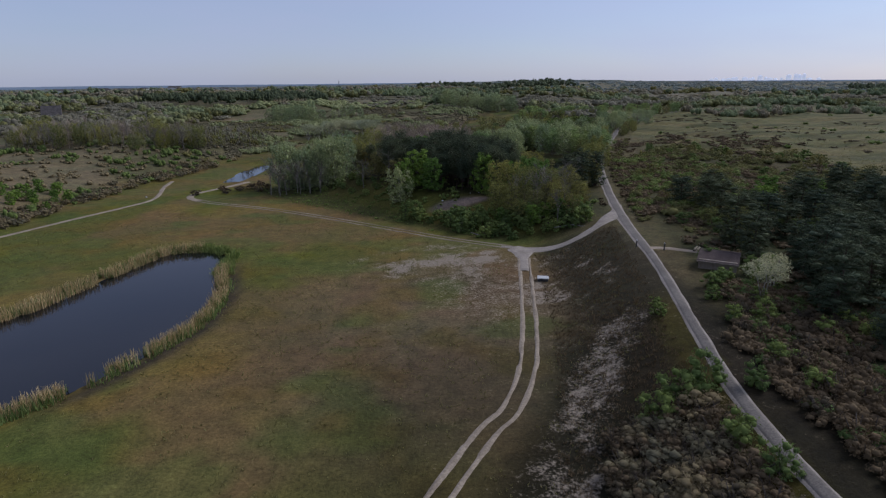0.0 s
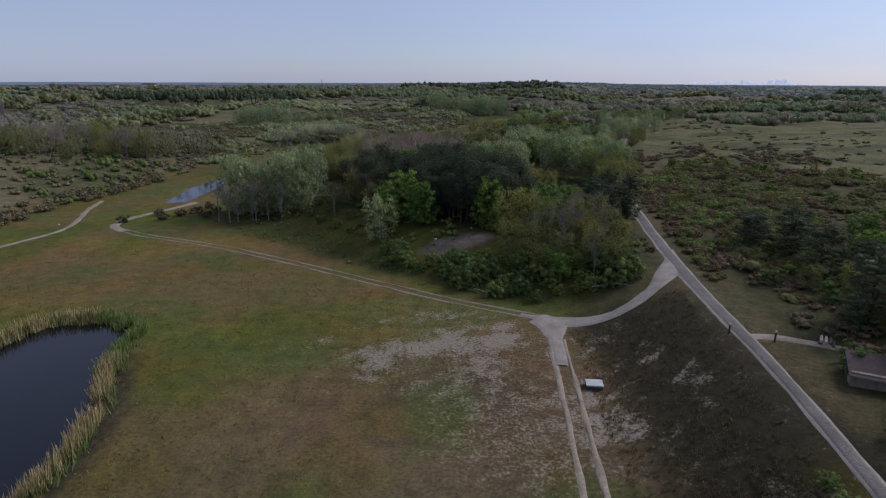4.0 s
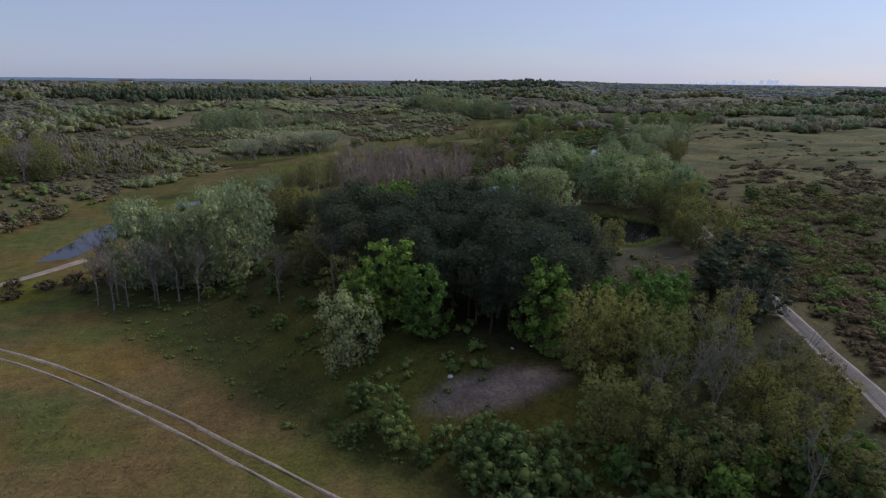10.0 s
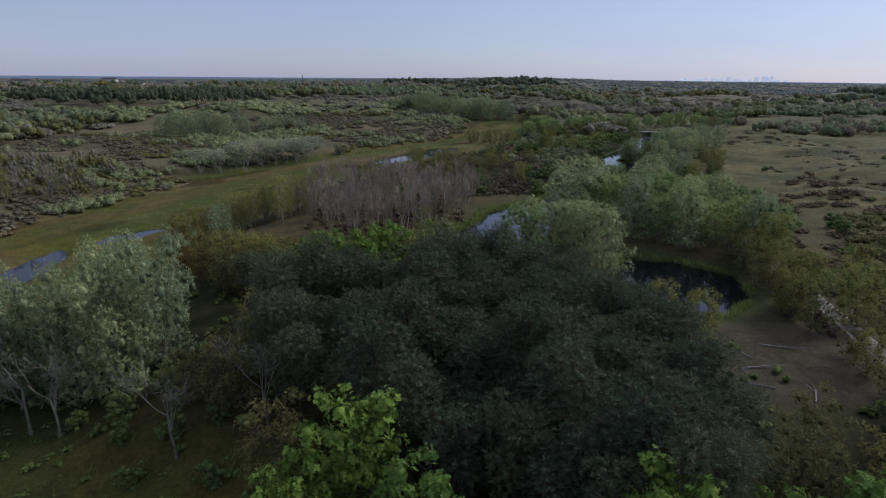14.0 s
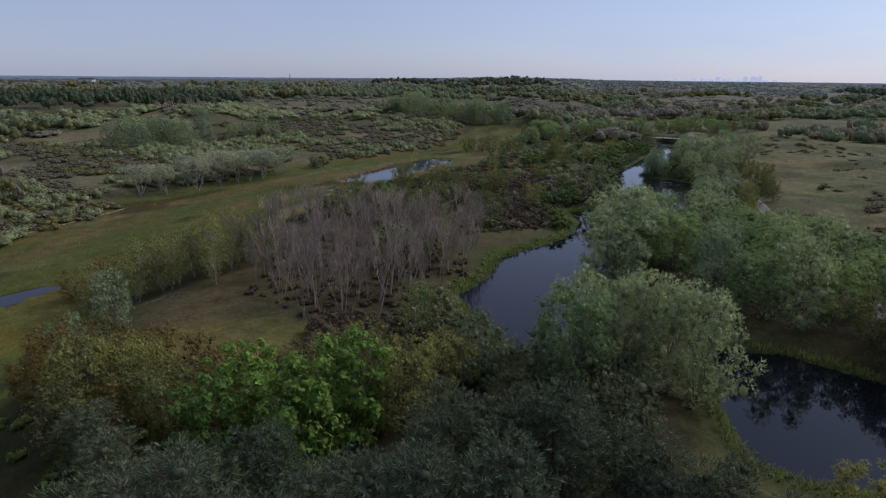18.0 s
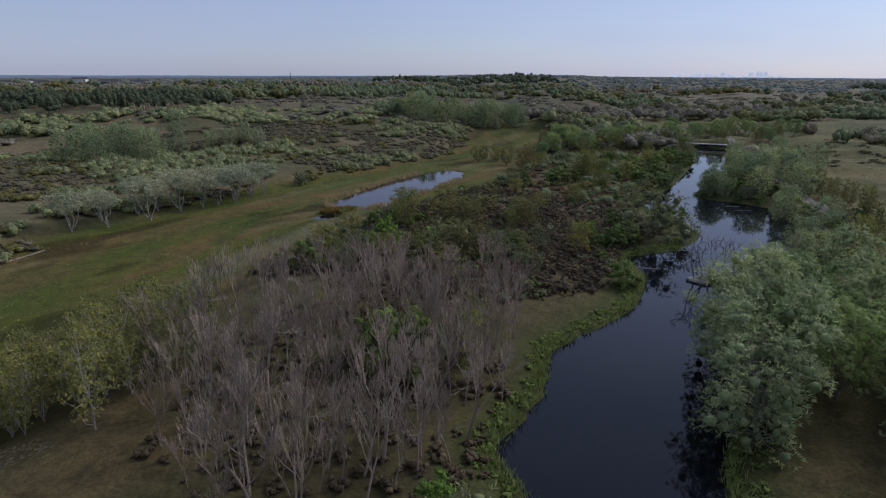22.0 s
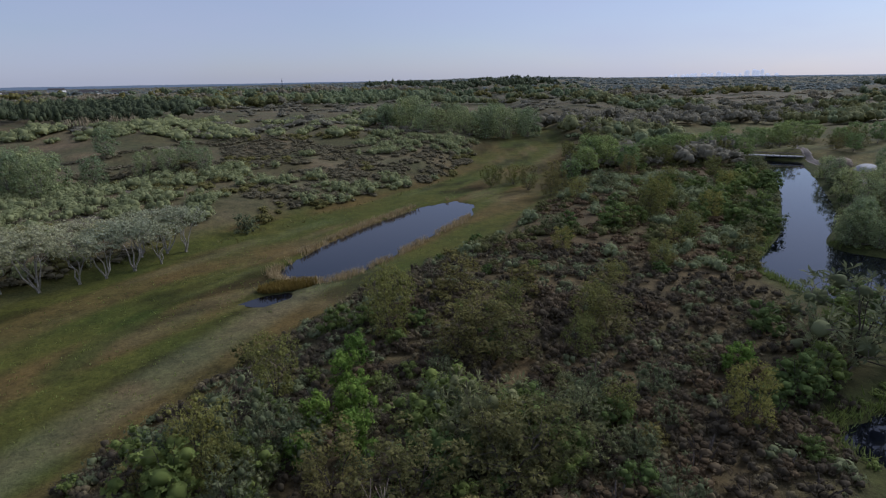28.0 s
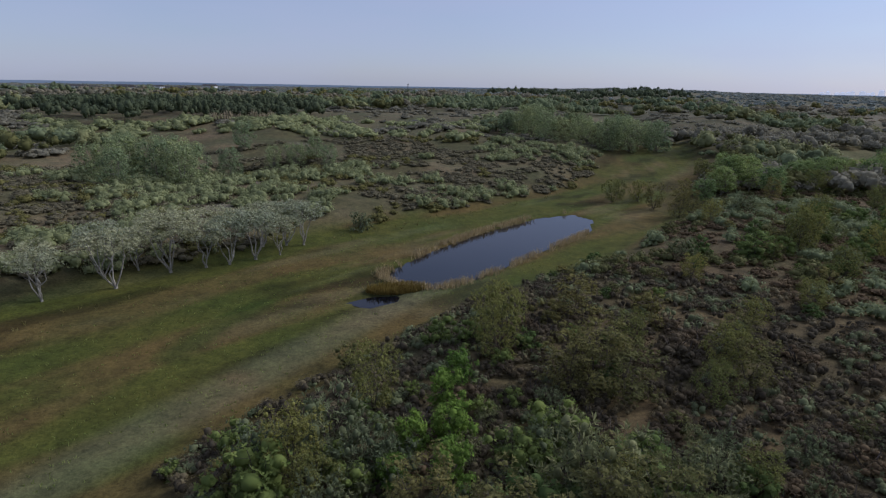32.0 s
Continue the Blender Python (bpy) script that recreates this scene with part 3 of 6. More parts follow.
def mesh_object(name, verts, faces, material, parent=None, label="", smooth_shade=False, inner=None):
    me = bpy.data.meshes.new(name)
    verts = np.asarray(verts, np.float32)
    faces = np.asarray(faces, np.int32)
    k = faces.shape[1]
    me.vertices.add(len(verts))
    me.vertices.foreach_set("co", verts.ravel())
    me.loops.add(faces.size)
    me.loops.foreach_set("vertex_index", faces.ravel())
    me.polygons.add(len(faces))
    me.polygons.foreach_set("loop_start", np.arange(0, faces.size, k, dtype=np.int32))
    me.polygons.foreach_set("use_smooth", np.full(len(faces), smooth_shade))
    me.update(calc_edges=True)
    me.materials.append(material)
    if inner:
        me.materials.append(inner[0])
        me.polygons.foreach_set("material_index", (np.arange(len(faces)) >= inner[1]).astype(np.int32))
    ob = new(name, me)
    if parent:
        ob.parent = parent
    if label:
        ob["label"] = label
    return ob


def part(name, bm, material, parent, label=""):
    me = bpy.data.meshes.new(name)
    bm.to_mesh(me)
    bm.free()
    me.materials.append(material)
    ob = new(name, me)
    ob.parent = parent
    if label:
        ob["label"] = label
    return ob


def axis(lo, a, b, hi, step, grow=1.13):
    mid = list(np.arange(a, b + step / 2, step))
    out, s, v = [], step, b
    while v < hi:
        s *= grow
        v += s
        out.append(min(v, hi))
    pre, s, v = [], step, a
    while v > lo:
        s *= grow
        v -= s
        pre.append(max(v, lo))
    return np.array(pre[::-1] + mid + out)


# ---------------------------------------------------------------- ground
gx = axis(-4700, -100, 112, 4700, 1.0)
gy = axis(-900, 14, 345, 4850, 1.0)
X, Y = np.meshgrid(gx, gy)
Z = height(X, Y)
nx, ny = len(gx), len(gy)
ids = np.arange(nx * ny).reshape(ny, nx)
quads = np.stack([ids[:-1, :-1], ids[:-1, 1:], ids[1:, 1:], ids[1:, :-1]], -1).reshape(-1, 4)
ground = mesh_object("ground", np.stack([X, Y, Z], -1).reshape(-1, 3), quads, M["ground"], smooth_shade=True)
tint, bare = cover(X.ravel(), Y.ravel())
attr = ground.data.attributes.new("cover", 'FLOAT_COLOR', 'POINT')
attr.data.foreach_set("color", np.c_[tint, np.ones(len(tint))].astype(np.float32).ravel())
attr = ground.data.attributes.new("bare", 'FLOAT', 'POINT')
attr.data.foreach_set("value", bare.astype(np.float32))
tagged(ground, "mossy brown and green dune turf with worn sandy patches", "ground", kind="structure")


def bezier_line(line, step=1.0):
    """Points along a smooth line through the given ones."""
    p = np.array(line, float)
    q = np.vstack([2 * p[0] - p[1], p, 2 * p[-1] - p[-2]])
    out = []
    for i in range(1, len(q) - 2):
        a, b, c, d = q[i - 1], q[i], q[i + 1], q[i + 2]
        m = max(2, int(np.hypot(*(c - b)) / step))
        for t in np.arange(m) / m:
            out.append(0.5 * (2 * b + (c - a) * t + (2 * a - 5 * b + 4 * c - d) * t * t + (3 * b - a - 3 * c + d) * t ** 3))
    out.append(p[-1])
    return np.array(out)


def strip(name, line, width, material, lift, label, category, crown=0.03, wob=0.15, seed=1, kind="structure", flare=None, across=6, offset=0.0):
    """A road or track laid on the land, with an uneven edge."""
    p = bezier_line(line)
    d = np.gradient(p, axis=0)
    d /= np.hypot(d[:, 0], d[:, 1])[:, None]
    side = np.stack([d[:, 1], -d[:, 0]], -1)
    s = np.arange(len(p))
    w = np.full(len(p), width / 2.0)
    if flare:
        w = w * flare(np.linspace(0, 1, len(p)))
    rows = []
    for k in np.linspace(-1, 1, across + 1):
        edge = w * k + offset + (wob * (rough(s / 3.0, s * 0 + k * 3, seed) - 0.5) * 2 if abs(k) == 1 else 0)
        q = p + side * np.reshape(edge, (-1, 1))
        rows.append(np.c_[q, height(q[:, 0], q[:, 1]) + lift + crown * (1 - k * k) - (0.10 if abs(k) == 1 else 0)])
    v = np.stack(rows, 1).reshape(-1, 3)
    m = across + 1
    i = np.arange(len(p) - 1)[:, None] * m + np.arange(across)[None]
    f = np.stack([i, i + 1, i + m + 1, i + m], -1).reshape(-1, 4)
    return tagged(mesh_object(name, v, f, material, smooth_shade=True), label, category, kind=kind)


strip("road", ROAD, 2.3, M["gravel"], 0.05, "gravelly shoulder of a narrow dune road", "road shoulder", wob=0.15, flare=lambda t: 0.64 + 0.36 * smooth(0.24, 0.31, t))
strip("road", ROAD, 1.7, M["asphalt"], 0.10, "narrow worn grey asphalt road through dune scrub", "road", wob=0.05, seed=4, flare=lambda t: 0.64 + 0.36 * smooth(0.24, 0.31, t))
strip("road", LINK, 1.8, M["gravel"], 0.07, "pale gravel link road curving up to the asphalt", "gravel road", wob=0.25, flare=lambda t: 1 + 0.7 * smooth(0.3, 0.12, t) - 1.45 * smooth(0.16, 0, t) + 0.7 * smooth(0.45, 0.68, t) - 1.0 * smooth(0.68, 1, t))
strip("road", [(11.4, 82), (12.0, 86), (12.3, 89), (12.4, 91.5), (12.2, 93.2), (12.0, 94.6)], 1.9, M["gravel"], 0.085, "pale gravel apron where the tracks meet", "gravel road", wob=0.3, flare=lambda t: 0.75 + 1.7 * smooth(0.40, 0.85, t) - 1.9 * smooth(0.82, 1, t), across=8)
for off in (-0.75, 0.75):
    strip("track", TRACK, 0.55, M["sand"], 0.05, "sandy wheel rut of a grassy farm track", "wheel track", wob=0.32, offset=off, seed=6 + off, across=4)
    strip("track", TRACK_WEST, 0.4, M["sand"], 0.05, "thin sandy wheel rut across the turf", "wheel track", wob=0.2, offset=off * 0.9, seed=9 + off, across=4)
strip("path", PATH_NORTH, 1.9, M["sand"], 0.05, "pale sandy path bending towards a pond", "sand path", wob=0.4)
strip("path", PATH_FOOT, 0.4, M["sand"], 0.04, "thin sandy path along the meadow's edge", "sand path", wob=0.35, seed=17)
strip("path", PATH_WEST, 1.3, M["sand"], 0.05, "pale sandy path along the dune foot", "sand path", wob=0.5)
strip("track", [(28.5, 80.2), (31, 80), (35.5, 77.5), (41, 75)], 1.4, M["sand"], 0.05, "sandy track turning off behind a shed", "sand path", wob=0.3)

# ---------------------------------------------------------------- water
for name, poly, level in WATERS:
    p = bezier_line(poly + poly[:1], 1.2)[:-1]
    c = p.mean(0)
    bm = bmesh.new()
    out = [bm.verts.new((x, y, level)) for x, y in p]
    grown = [bm.verts.new((x, y, level)) for x, y in p]
    f = bm.faces.new(out)
    for v in grown:
        bm.verts.remove(v)
    bmesh.ops.triangulate(bm, faces=[f])
    me = bpy.data.meshes.new(name)
    bm.to_mesh(me)
    bm.free()
    me.materials.append(M["water"])
    tagged(new("water", me), "dark still pond water mirroring the sky" if name != "canal" else "dark winding dune canal with still water", "water", kind="structure")

# ---------------------------------------------------------------- plants
rng = np.random.default_rng(7)


def quads_at(pos, size, normal, rg, slim=0.6, loose=0.75):
    """Small leaves: one quad at every place, facing about along its normal."""
    n = len(pos)
    normal = normal + rg.normal(0, loose, (n, 3))
    normal /= np.linalg.norm(normal, axis=1)[:, None] + 1e-9
    a = np.cross(normal, rg.normal(0, 1, (n, 3)))
    a /= np.linalg.norm(a, axis=1)[:, None] + 1e-9
    b = np.cross(normal, a)
    s = (size * rg.uniform(0.6, 1.4, n))[:, None]
    v = np.stack([pos - a * s, pos - b * s * slim, pos + a * s, pos + b * s * slim], 1).reshape(-1, 3)
    return v, np.arange(4 * n).reshape(n, 4)


def ball_faces():
    """A ball of 24 quads: a cube's sides parted in four and rounded."""
    spots, faces = {}, []
    def at(p):
        return spots.setdefault(p, len(spots))
    for ax in range(3):
        for sign in (-1, 1):
            for i in (-1, 0):
                for j in (-1, 0):
                    ring = []
                    for di, dj in ((0, 0), (1, 0), (1, 1), (0, 1)):
                        p = [0, 0, 0]
                        p[ax], p[(ax + 1) % 3], p[(ax + 2) % 3] = sign, i + di, j + dj
                        ring.append(at(tuple(p)))
                    faces.append(ring if sign > 0 else ring[::-1])
    v = np.array(list(spots), float)
    return v / np.linalg.norm(v, axis=1)[:, None], np.array(faces)


BALL_V, BALL_F = ball_faces()


def cores(centres, radii, share, flat, rg):
    """The dense, shaded twigs and leaves in the heart of each clump."""
    c, r = np.asarray(centres, float), np.asarray(radii, float)
    v = BALL_V[None] * (r[:, None] * share * rg.uniform(0.75, 1.2, (len(r), len(BALL_V))))[..., None] * np.array((1, 1, flat)) + c[:, None]
    f = BALL_F[None] + (np.arange(len(r)) * len(BALL_V))[:, None, None]
    return v.reshape(-1, 3), f.reshape(-1, 4)


def clumps(centres, radii, per, size, rg, up=0.5, flat=0.8, shell=0.5, heart=0.55, slim=0.6):
    """Leaves in rounded clumps, most of them near the outside."""
    out_p, out_n = [], []
    hv, hf = cores(centres, radii, heart, flat, rg)
    for c, r in zip(centres, radii):
        m = max(4, int(per * r * r))
        d = rg.normal(0, 1, (m, 3))
        d[:, 2] = np.abs(d[:, 2]) * 0.9 - 0.35
        d /= np.linalg.norm(d, axis=1)[:, None]
        rad = r * (shell + (1 - shell) * rg.uniform(0, 1, m) ** 0.6) * rg.uniform(0.8, 1.3, m)
        out_p.append(np.asarray(c) + d * rad[:, None] * (1, 1, flat))
        out_n.append(d + (0, 0, up))
    p, n = np.vstack(out_p), np.vstack(out_n)
    v, f = quads_at(p, size, n, rg, slim)
    return np.vstack([v, hv]), np.vstack([f, hf + len(v)]), len(f)


def tubes(segs, sides=5):
    """Tapered limbs from (start, end, radius, radius)."""
    s = np.array([(*a, *b, ra, rb) for a, b, ra, rb in segs])
    a, b, ra, rb = s[:, :3], s[:, 3:6], s[:, 6], s[:, 7]
    d = b - a
    d /= np.linalg.norm(d, axis=1)[:, None] + 1e-9
    ref = np.where(np.abs(d[:, 2:3]) > 0.9, np.array([[1.0, 0, 0]]), np.array([[0, 0, 1.0]]))
    u = np.cross(d, ref)
    u /= np.linalg.norm(u, axis=1)[:, None]
    w = np.cross(d, u)
    ang = np.arange(sides) * 2 * np.pi / sides
    ring = np.cos(ang)[None, :, None] * u[:, None] + np.sin(ang)[None, :, None] * w[:, None]
    v = np.concatenate([a[:, None] + ring * ra[:, None, None], b[:, None] + ring * rb[:, None, None]], 1).reshape(-1, 3)
    k = np.arange(sides)
    f = np.stack([k, (k + 1) % sides, (k + 1) % sides + sides, k + sides], -1)
    return v, (np.arange(len(s))[:, None, None] * 2 * sides + f[None]).reshape(-1, 4)


def grow(rg, base, heading, length, radius, depth, spread=0.5, lift=0.15, kids=3, bend=0.12, least=0.012):
    """A branching limb as straight pieces; gives the pieces and the twig ends."""
    segs, tips = [], []
    def limb(p, d, ln, r, left):
        n = 3 if left else 2
        for i in range(n):
            d = d + rg.normal(0, bend, 3) + (0, 0, lift * 0.3)
            d /= np.linalg.norm(d)
            q = p + d * ln / n
            r2 = max(least, r * (0.82 if left else 0.6))
            segs.append((p, q, r, r2))
            p, r = q, r2
            if left and i > 0:
                for _ in range(kids if i == n - 1 else kids - 1):
                    e = d * 0.8 + rg.normal(0, spread, 3) + (0, 0, lift)
                    limb(p, e / np.linalg.norm(e), ln * rg.uniform(0.5, 0.75), r * 0.62, left - 1)
        if not left:
            tips.append(p)
    limb(np.array(base, float), np.array(heading, float), length, radius, depth)
    return segs, np.array(tips)


def plant(name, label, category, trunk=None, crown=None, bark=None, leaves=None, group="", crown_label="", sides=5, twigs=None):
    e = new(name)
    e.empty_display_size = 0.5
    tagged(e, label, category, group)
    if trunk:
        mesh_object("trunk", *tubes(trunk, sides), bark, e)
    if twigs:
        tagged(mesh_object("branchwork", *tubes(twigs, 3), bark, e), kind="stuff")
    if crown is not None:
        mesh_object("crown", crown[0], crown[1], leaves, e, crown_label, smooth_shade=True)
    return e


def sprigs(pos, normal, size, rg, k=5, slim=0.3, cup=0.25, loose=0.45):
    """Leafy shoots: at every place a rosette of k pointed leaves round its normal, cupped along it."""
    m = len(pos)
    n = normal + rg.normal(0, loose, (m, 3))
    n /= np.linalg.norm(n, axis=1)[:, None] + 1e-9
    a = np.cross(n, rg.normal(0, 1, (m, 3)))
    a /= np.linalg.norm(a, axis=1)[:, None] + 1e-9
    b = np.cross(n, a)
    th = (np.arange(k) * 2 * np.pi / k)[None] + rg.uniform(0, 6.28, (m, 1)) + rg.normal(0, 0.25, (m, k))
    c, d = np.cos(th)[..., None], np.sin(th)[..., None]
    out, side = a[:, None] * c + b[:, None] * d, b[:, None] * c - a[:, None] * d
    s = (size * rg.uniform(0.65, 1.35, m))[:, None, None] * rg.uniform(0.6, 1.25, (m, k, 1))
    p, n = pos[:, None], n[:, None]
    mid = p + (out * 0.5 + n * cup * 0.65) * s
    v = np.concatenate([p, mid + side * s * slim, p + (out + n * cup) * s, mid - side * s * slim], 1)
    i = np.arange(k)
    f = np.stack([0 * i, 1 + i, 1 + k + i, 1 + 2 * k + i], -1)
    return v.reshape(-1, 3), (np.arange(m)[:, None, None] * (1 + 3 * k) + f[None]).reshape(-1, 4)


def make_tree(seed, h, width, leaves, label, name, category, bark, stems=3, boughs=30, each=20, leaf=0.28, low=0.2, bough=0.15, up=0.6, group="", top=0.62, girth=0.011, crook=0.10, slim=0.3, k=5, cup=0.25, flat=0.8, heart=0.55, fill=0.5):
    """A tree or shrub: forking stems, limbs out to every bough, and leafy shoots over the outside of each bough."""
    rg = np.random.default_rng(seed)
    ph = rg.uniform(0, 6.28, 3)
    def edge(a, t):
        lobes = 1 + 0.18 * np.sin(2 * a + ph[0] + 3 * t) + 0.14 * np.sin(3 * a + ph[1] - 4 * t) + 0.08 * np.sin(5 * a + ph[2])
        return width / 2 * lobes * np.sin(np.clip((t - low) / (1 - low) * top + (1 - top) * 0.55, 0, 1) * np.pi) ** 0.6
    bole = np.array((0.0, 0.0, 0.05 * h))
    segs = [(np.array((0.0, 0.0, -0.25)), bole, girth * h * 1.25, girth * h * 1.1)]
    nodes = [(bole, girth * h)]
    for s in range(stems):
        a = s * 6.28 / stems + rg.uniform(-0.5, 0.5)
        p = bole - (0, 0, 0.02 * h)
        out, r = rg.uniform(0.12, 0.3) * (stems > 1), girth * h / stems ** 0.3
        for i in range(6):
            d = np.array((math.cos(a) * out, math.sin(a) * out, 1.0)) + rg.normal(0, crook, 3)
            q = p + d / np.linalg.norm(d) * h * 0.14
            segs.append((p, q, r, r * 0.82))
            p, r = q, r * 0.82
            nodes.append((p, r))
    a = np.arange(boughs) * 2.4 + rg.uniform(-0.5, 0.5, boughs)
    t = low + (1 - low) * (np.arange(boughs) + rg.uniform(0, 1, boughs)) / boughs * 0.96
    rb = width * bough * rg.uniform(0.65, 1.35, boughs)
    r = np.maximum(edge(a, t) - rb * 0.6, 0) * rg.uniform(fill, 1.0, boughs)
    c = np.stack([r * np.cos(a), r * np.sin(a), np.maximum(t * h - rb * 0.7, rb * 0.5)], -1)
    for e in c:
        q, w = min(nodes, key=lambda node: np.linalg.norm(node[0] - e) + (3 * (node[0][2] - e[2] + 0.1 * h) if node[0][2] > e[2] - 0.1 * h else 0))
        m = q * 0.5 + e * 0.5 + (0, 0, -0.03 * h) + rg.normal(0, 0.10, 3)
        segs += [(q, m, w * 0.5, w * 0.36), (m, e, w * 0.36, 0.014)]
    i = np.repeat(np.arange(boughs), np.maximum(5, (each * (rb / rb.mean()) ** 1.5).astype(int)))
    d = rg.normal(0, 1, (len(i), 3))
    d[:, 2] = np.abs(d[:, 2]) * 0.95 - 0.3
    d /= np.linalg.norm(d, axis=1)[:, None]
    p = c[i] + d * (rb[i] * rg.uniform(0.62, 1.12, len(i)))[:, None] * (1, 1, flat)
    twigs = [(c[i[j]], p[j], 0.013, 0.006) for j in range(0, len(i), 4)]
    v, f = sprigs(p, d + (0, 0, up), leaf, rg, k, slim, cup)
    if heart:
        hv, hf = cores(c, rb, heart, flat, rg)
        v, f = np.vstack([v, hv]), np.vstack([f, hf + len(v)])
    return plant(name, label, category, segs, (v, f), bark, leaves, group, sides=4, twigs=twigs)


def make_bare(seed, h, bark, label, name="bare_tree", leaves=None, leaf_n=0, group="", leaf=0.07, lean=(0.12, 0.0), spread=0.36, sides=3, thick=0.011):
    """A young tree still without leaves, or with a thin haze of buds."""
    rg = np.random.default_rng(seed)
    d = np.array((lean[0] + rg.normal(0, 0.05), lean[1] + rg.normal(0, 0.05), 1.0))
    segs, tips = grow(rg, (0, 0, -0.2), d / np.linalg.norm(d), h * 0.5, thick * h, 3, spread=spread, lift=0.32, kids=3, bend=0.07, least=0.015)
    crown = None
    if leaf_n:
        p = tips[rg.integers(0, len(tips), leaf_n)] + rg.normal(0, 0.22, (leaf_n, 3))
        crown = quads_at(p, leaf, rg.normal(0, 1, (leaf_n, 3)), rg)
    stout = [s for s in segs if s[2] > 0.034]
    fine = [s for s in segs if s[2] <= 0.034]
    return plant(name, label, "tree", stout, crown, bark, leaves, group, sides=5, twigs=fine)


def make_shrub(seed, h, width, leaves, label, name="shrub", per=150, leaf=0.085, n=26, category="shrub", group="", slim=0.6, heart=0.55):
    rg = np.random.default_rng(seed)
    segs = []
    for i in range(7):
        a = rg.uniform(0, 6.28)
        segs.append(((0, 0, -0.1), (math.cos(a) * width * 0.28, math.sin(a) * width * 0.28, h * rg.uniform(0.5, 0.85)), 0.05, 0.015))
    cs, rs = [], []
    for i in range(n):
        a, r, t = rg.uniform(0, 6.28), width * 0.36 * rg.uniform(0, 1) ** 0.5, rg.uniform(0.15, 0.8)
        cs.append((r * math.cos(a), r * math.sin(a), h * t * (1 - 0.35 * (r / width / 0.36) ** 2)))
        rs.append(width * rg.uniform(0.12, 0.21))
    return plant(name, label, category, segs, clumps(cs, rs, per, leaf, rg, up=0.4, flat=0.85, slim=slim, heart=heart), M["bark"], leaves, group, sides=4)


PINES = [make_tree(s, h, 4.2, M["pine"], "dark green black pine with a bare lower trunk", "pine_tree", "pine tree", M["pinebark"], 1, 24, 62, 0.18, 0.46, 0.18, 0.4, "pines of the wood", girth=0.016, crook=0.05, slim=0.10, k=6, cup=1.4, flat=1.0, heart=0.26, fill=0.3) for s, h in ((11, 10.2), (12, 9.2), (13, 11.0))]
PINES_LOW = [make_tree(s, 8.5, 4.4, M["pine"], "dark bushy pine branched down to the ground", "pine_tree", "pine tree", M["pinebark"], 1, 40, 32, 0.20, 0.06, 0.14, 0.5, "pines beside the road", girth=0.018, crook=0.05, slim=0.13, k=5, cup=1.0, flat=0.75, heart=0.55, fill=0.3) for s in (14, 15)]
POPLARS = [make_tree(s, 10.0, 7.0, M["poplar"], "white poplar with silvery grey-green young leaves", "poplar_tree", "poplar tree", M["greytwig"], 4, 60, 36, 0.19, 0.08, 0.10, 0.4, "white poplars", slim=0.17, k=4, cup=1.1, flat=1.35, heart=0.36) for s in (21, 22, 23)]
POPLARS_GREEN = [make_tree(s, 9.6, 7.0, M["poplargreen"], "poplar in fresh soft green leaf with pale stems", "poplar_tree", "poplar tree", M["greytwig"], 3, 60, 34, 0.19, 0.26, 0.10, 0.4, "white poplars", slim=0.2, k=4, cup=0.9, flat=1.2, heart=0.4) for s in (24, 25, 26)]
BRIGHTS = [make_tree(s, 8.8, 5.8, M["bright"], "maple in bright fresh green leaf", "maple_tree", "maple tree", M["bark"], 2, 58, 34, 0.19, 0.12, 0.105, 0.35, "maples of the wood", slim=0.36, k=4, cup=0.25, flat=0.95, heart=0.5) for s in (31, 32, 33)]
WILLOWS = [make_tree(s, 7.4, 5.6, M["yellow"], "willow in thin yellow-green young leaf", "willow_tree", "willow tree", M["bark"], 4, 54, 28, 0.155, 0.14, 0.095, 0.4, "young willows", slim=0.18, k=4, cup=1.0, flat=1.3, heart=0.3) for s in (41, 42)]
OLIVES = [make_tree(s, 7.0, 5.2, M["olive"], "oak with olive-brown opening buds", "oak_tree", "oak tree", M["bark"], 2, 44, 28, 0.15, 0.12, 0.105, 0.35, "budding oaks", slim=0.24, k=4, cup=0.5, flat=1.0, heart=0.3) for s in (51, 52)]
RUSTS = [make_tree(s, 6.6, 5.2, M["rust"], "oak with rusty golden-brown opening buds", "oak_tree", "oak tree", M["bark"], 2, 44, 28, 0.15, 0.10, 0.105, 0.35, "budding oaks", slim=0.24, k=4, cup=0.5, flat=1.0, heart=0.3) for s in (54, 55)]
BARES = [make_bare(s, 7.2, M["twig"], "leafless young aspen with pale brown twigs", "aspen_tree", group="bare aspen thicket", thick=0.0145, lean=(0.24, 0.06), spread=0.30) for s in (61, 62, 63)]
BARE_GREY = [make_bare(s, 8.0, M["greytwig"], "leafless grey tree with forking limbs", "bare_tree", group="bare trees by the wood", lean=(0, 0), spread=0.5, thick=0.017) for s in (66, 67)]
BUDDING = [make_tree(s, 6.4, 2.9, M["yellow"], "slim young birch with a haze of yellow-green buds", "birch_tree", "birch tree", M["palebark"], 2, 26, 16, 0.14, 0.2, 0.12, 0.4, "budding birches", girth=0.009, slim=0.2, k=4, cup=1.0, flat=1.5, heart=0.25) for s in (68, 69)]
WHITES = [make_tree(s, 6.4, 5.4, M["silver"], "crooked pale-stemmed poplar with a thin flat silver crown", "poplar_tree", "poplar tree", M["palebark"], 4, 40, 20, 0.17, 0.66, 0.09, 0.4, "row of pale poplars", girth=0.021, crook=0.24, slim=0.2, k=4, cup=0.8, flat=0.9, heart=0.3) for s in (71, 72)]
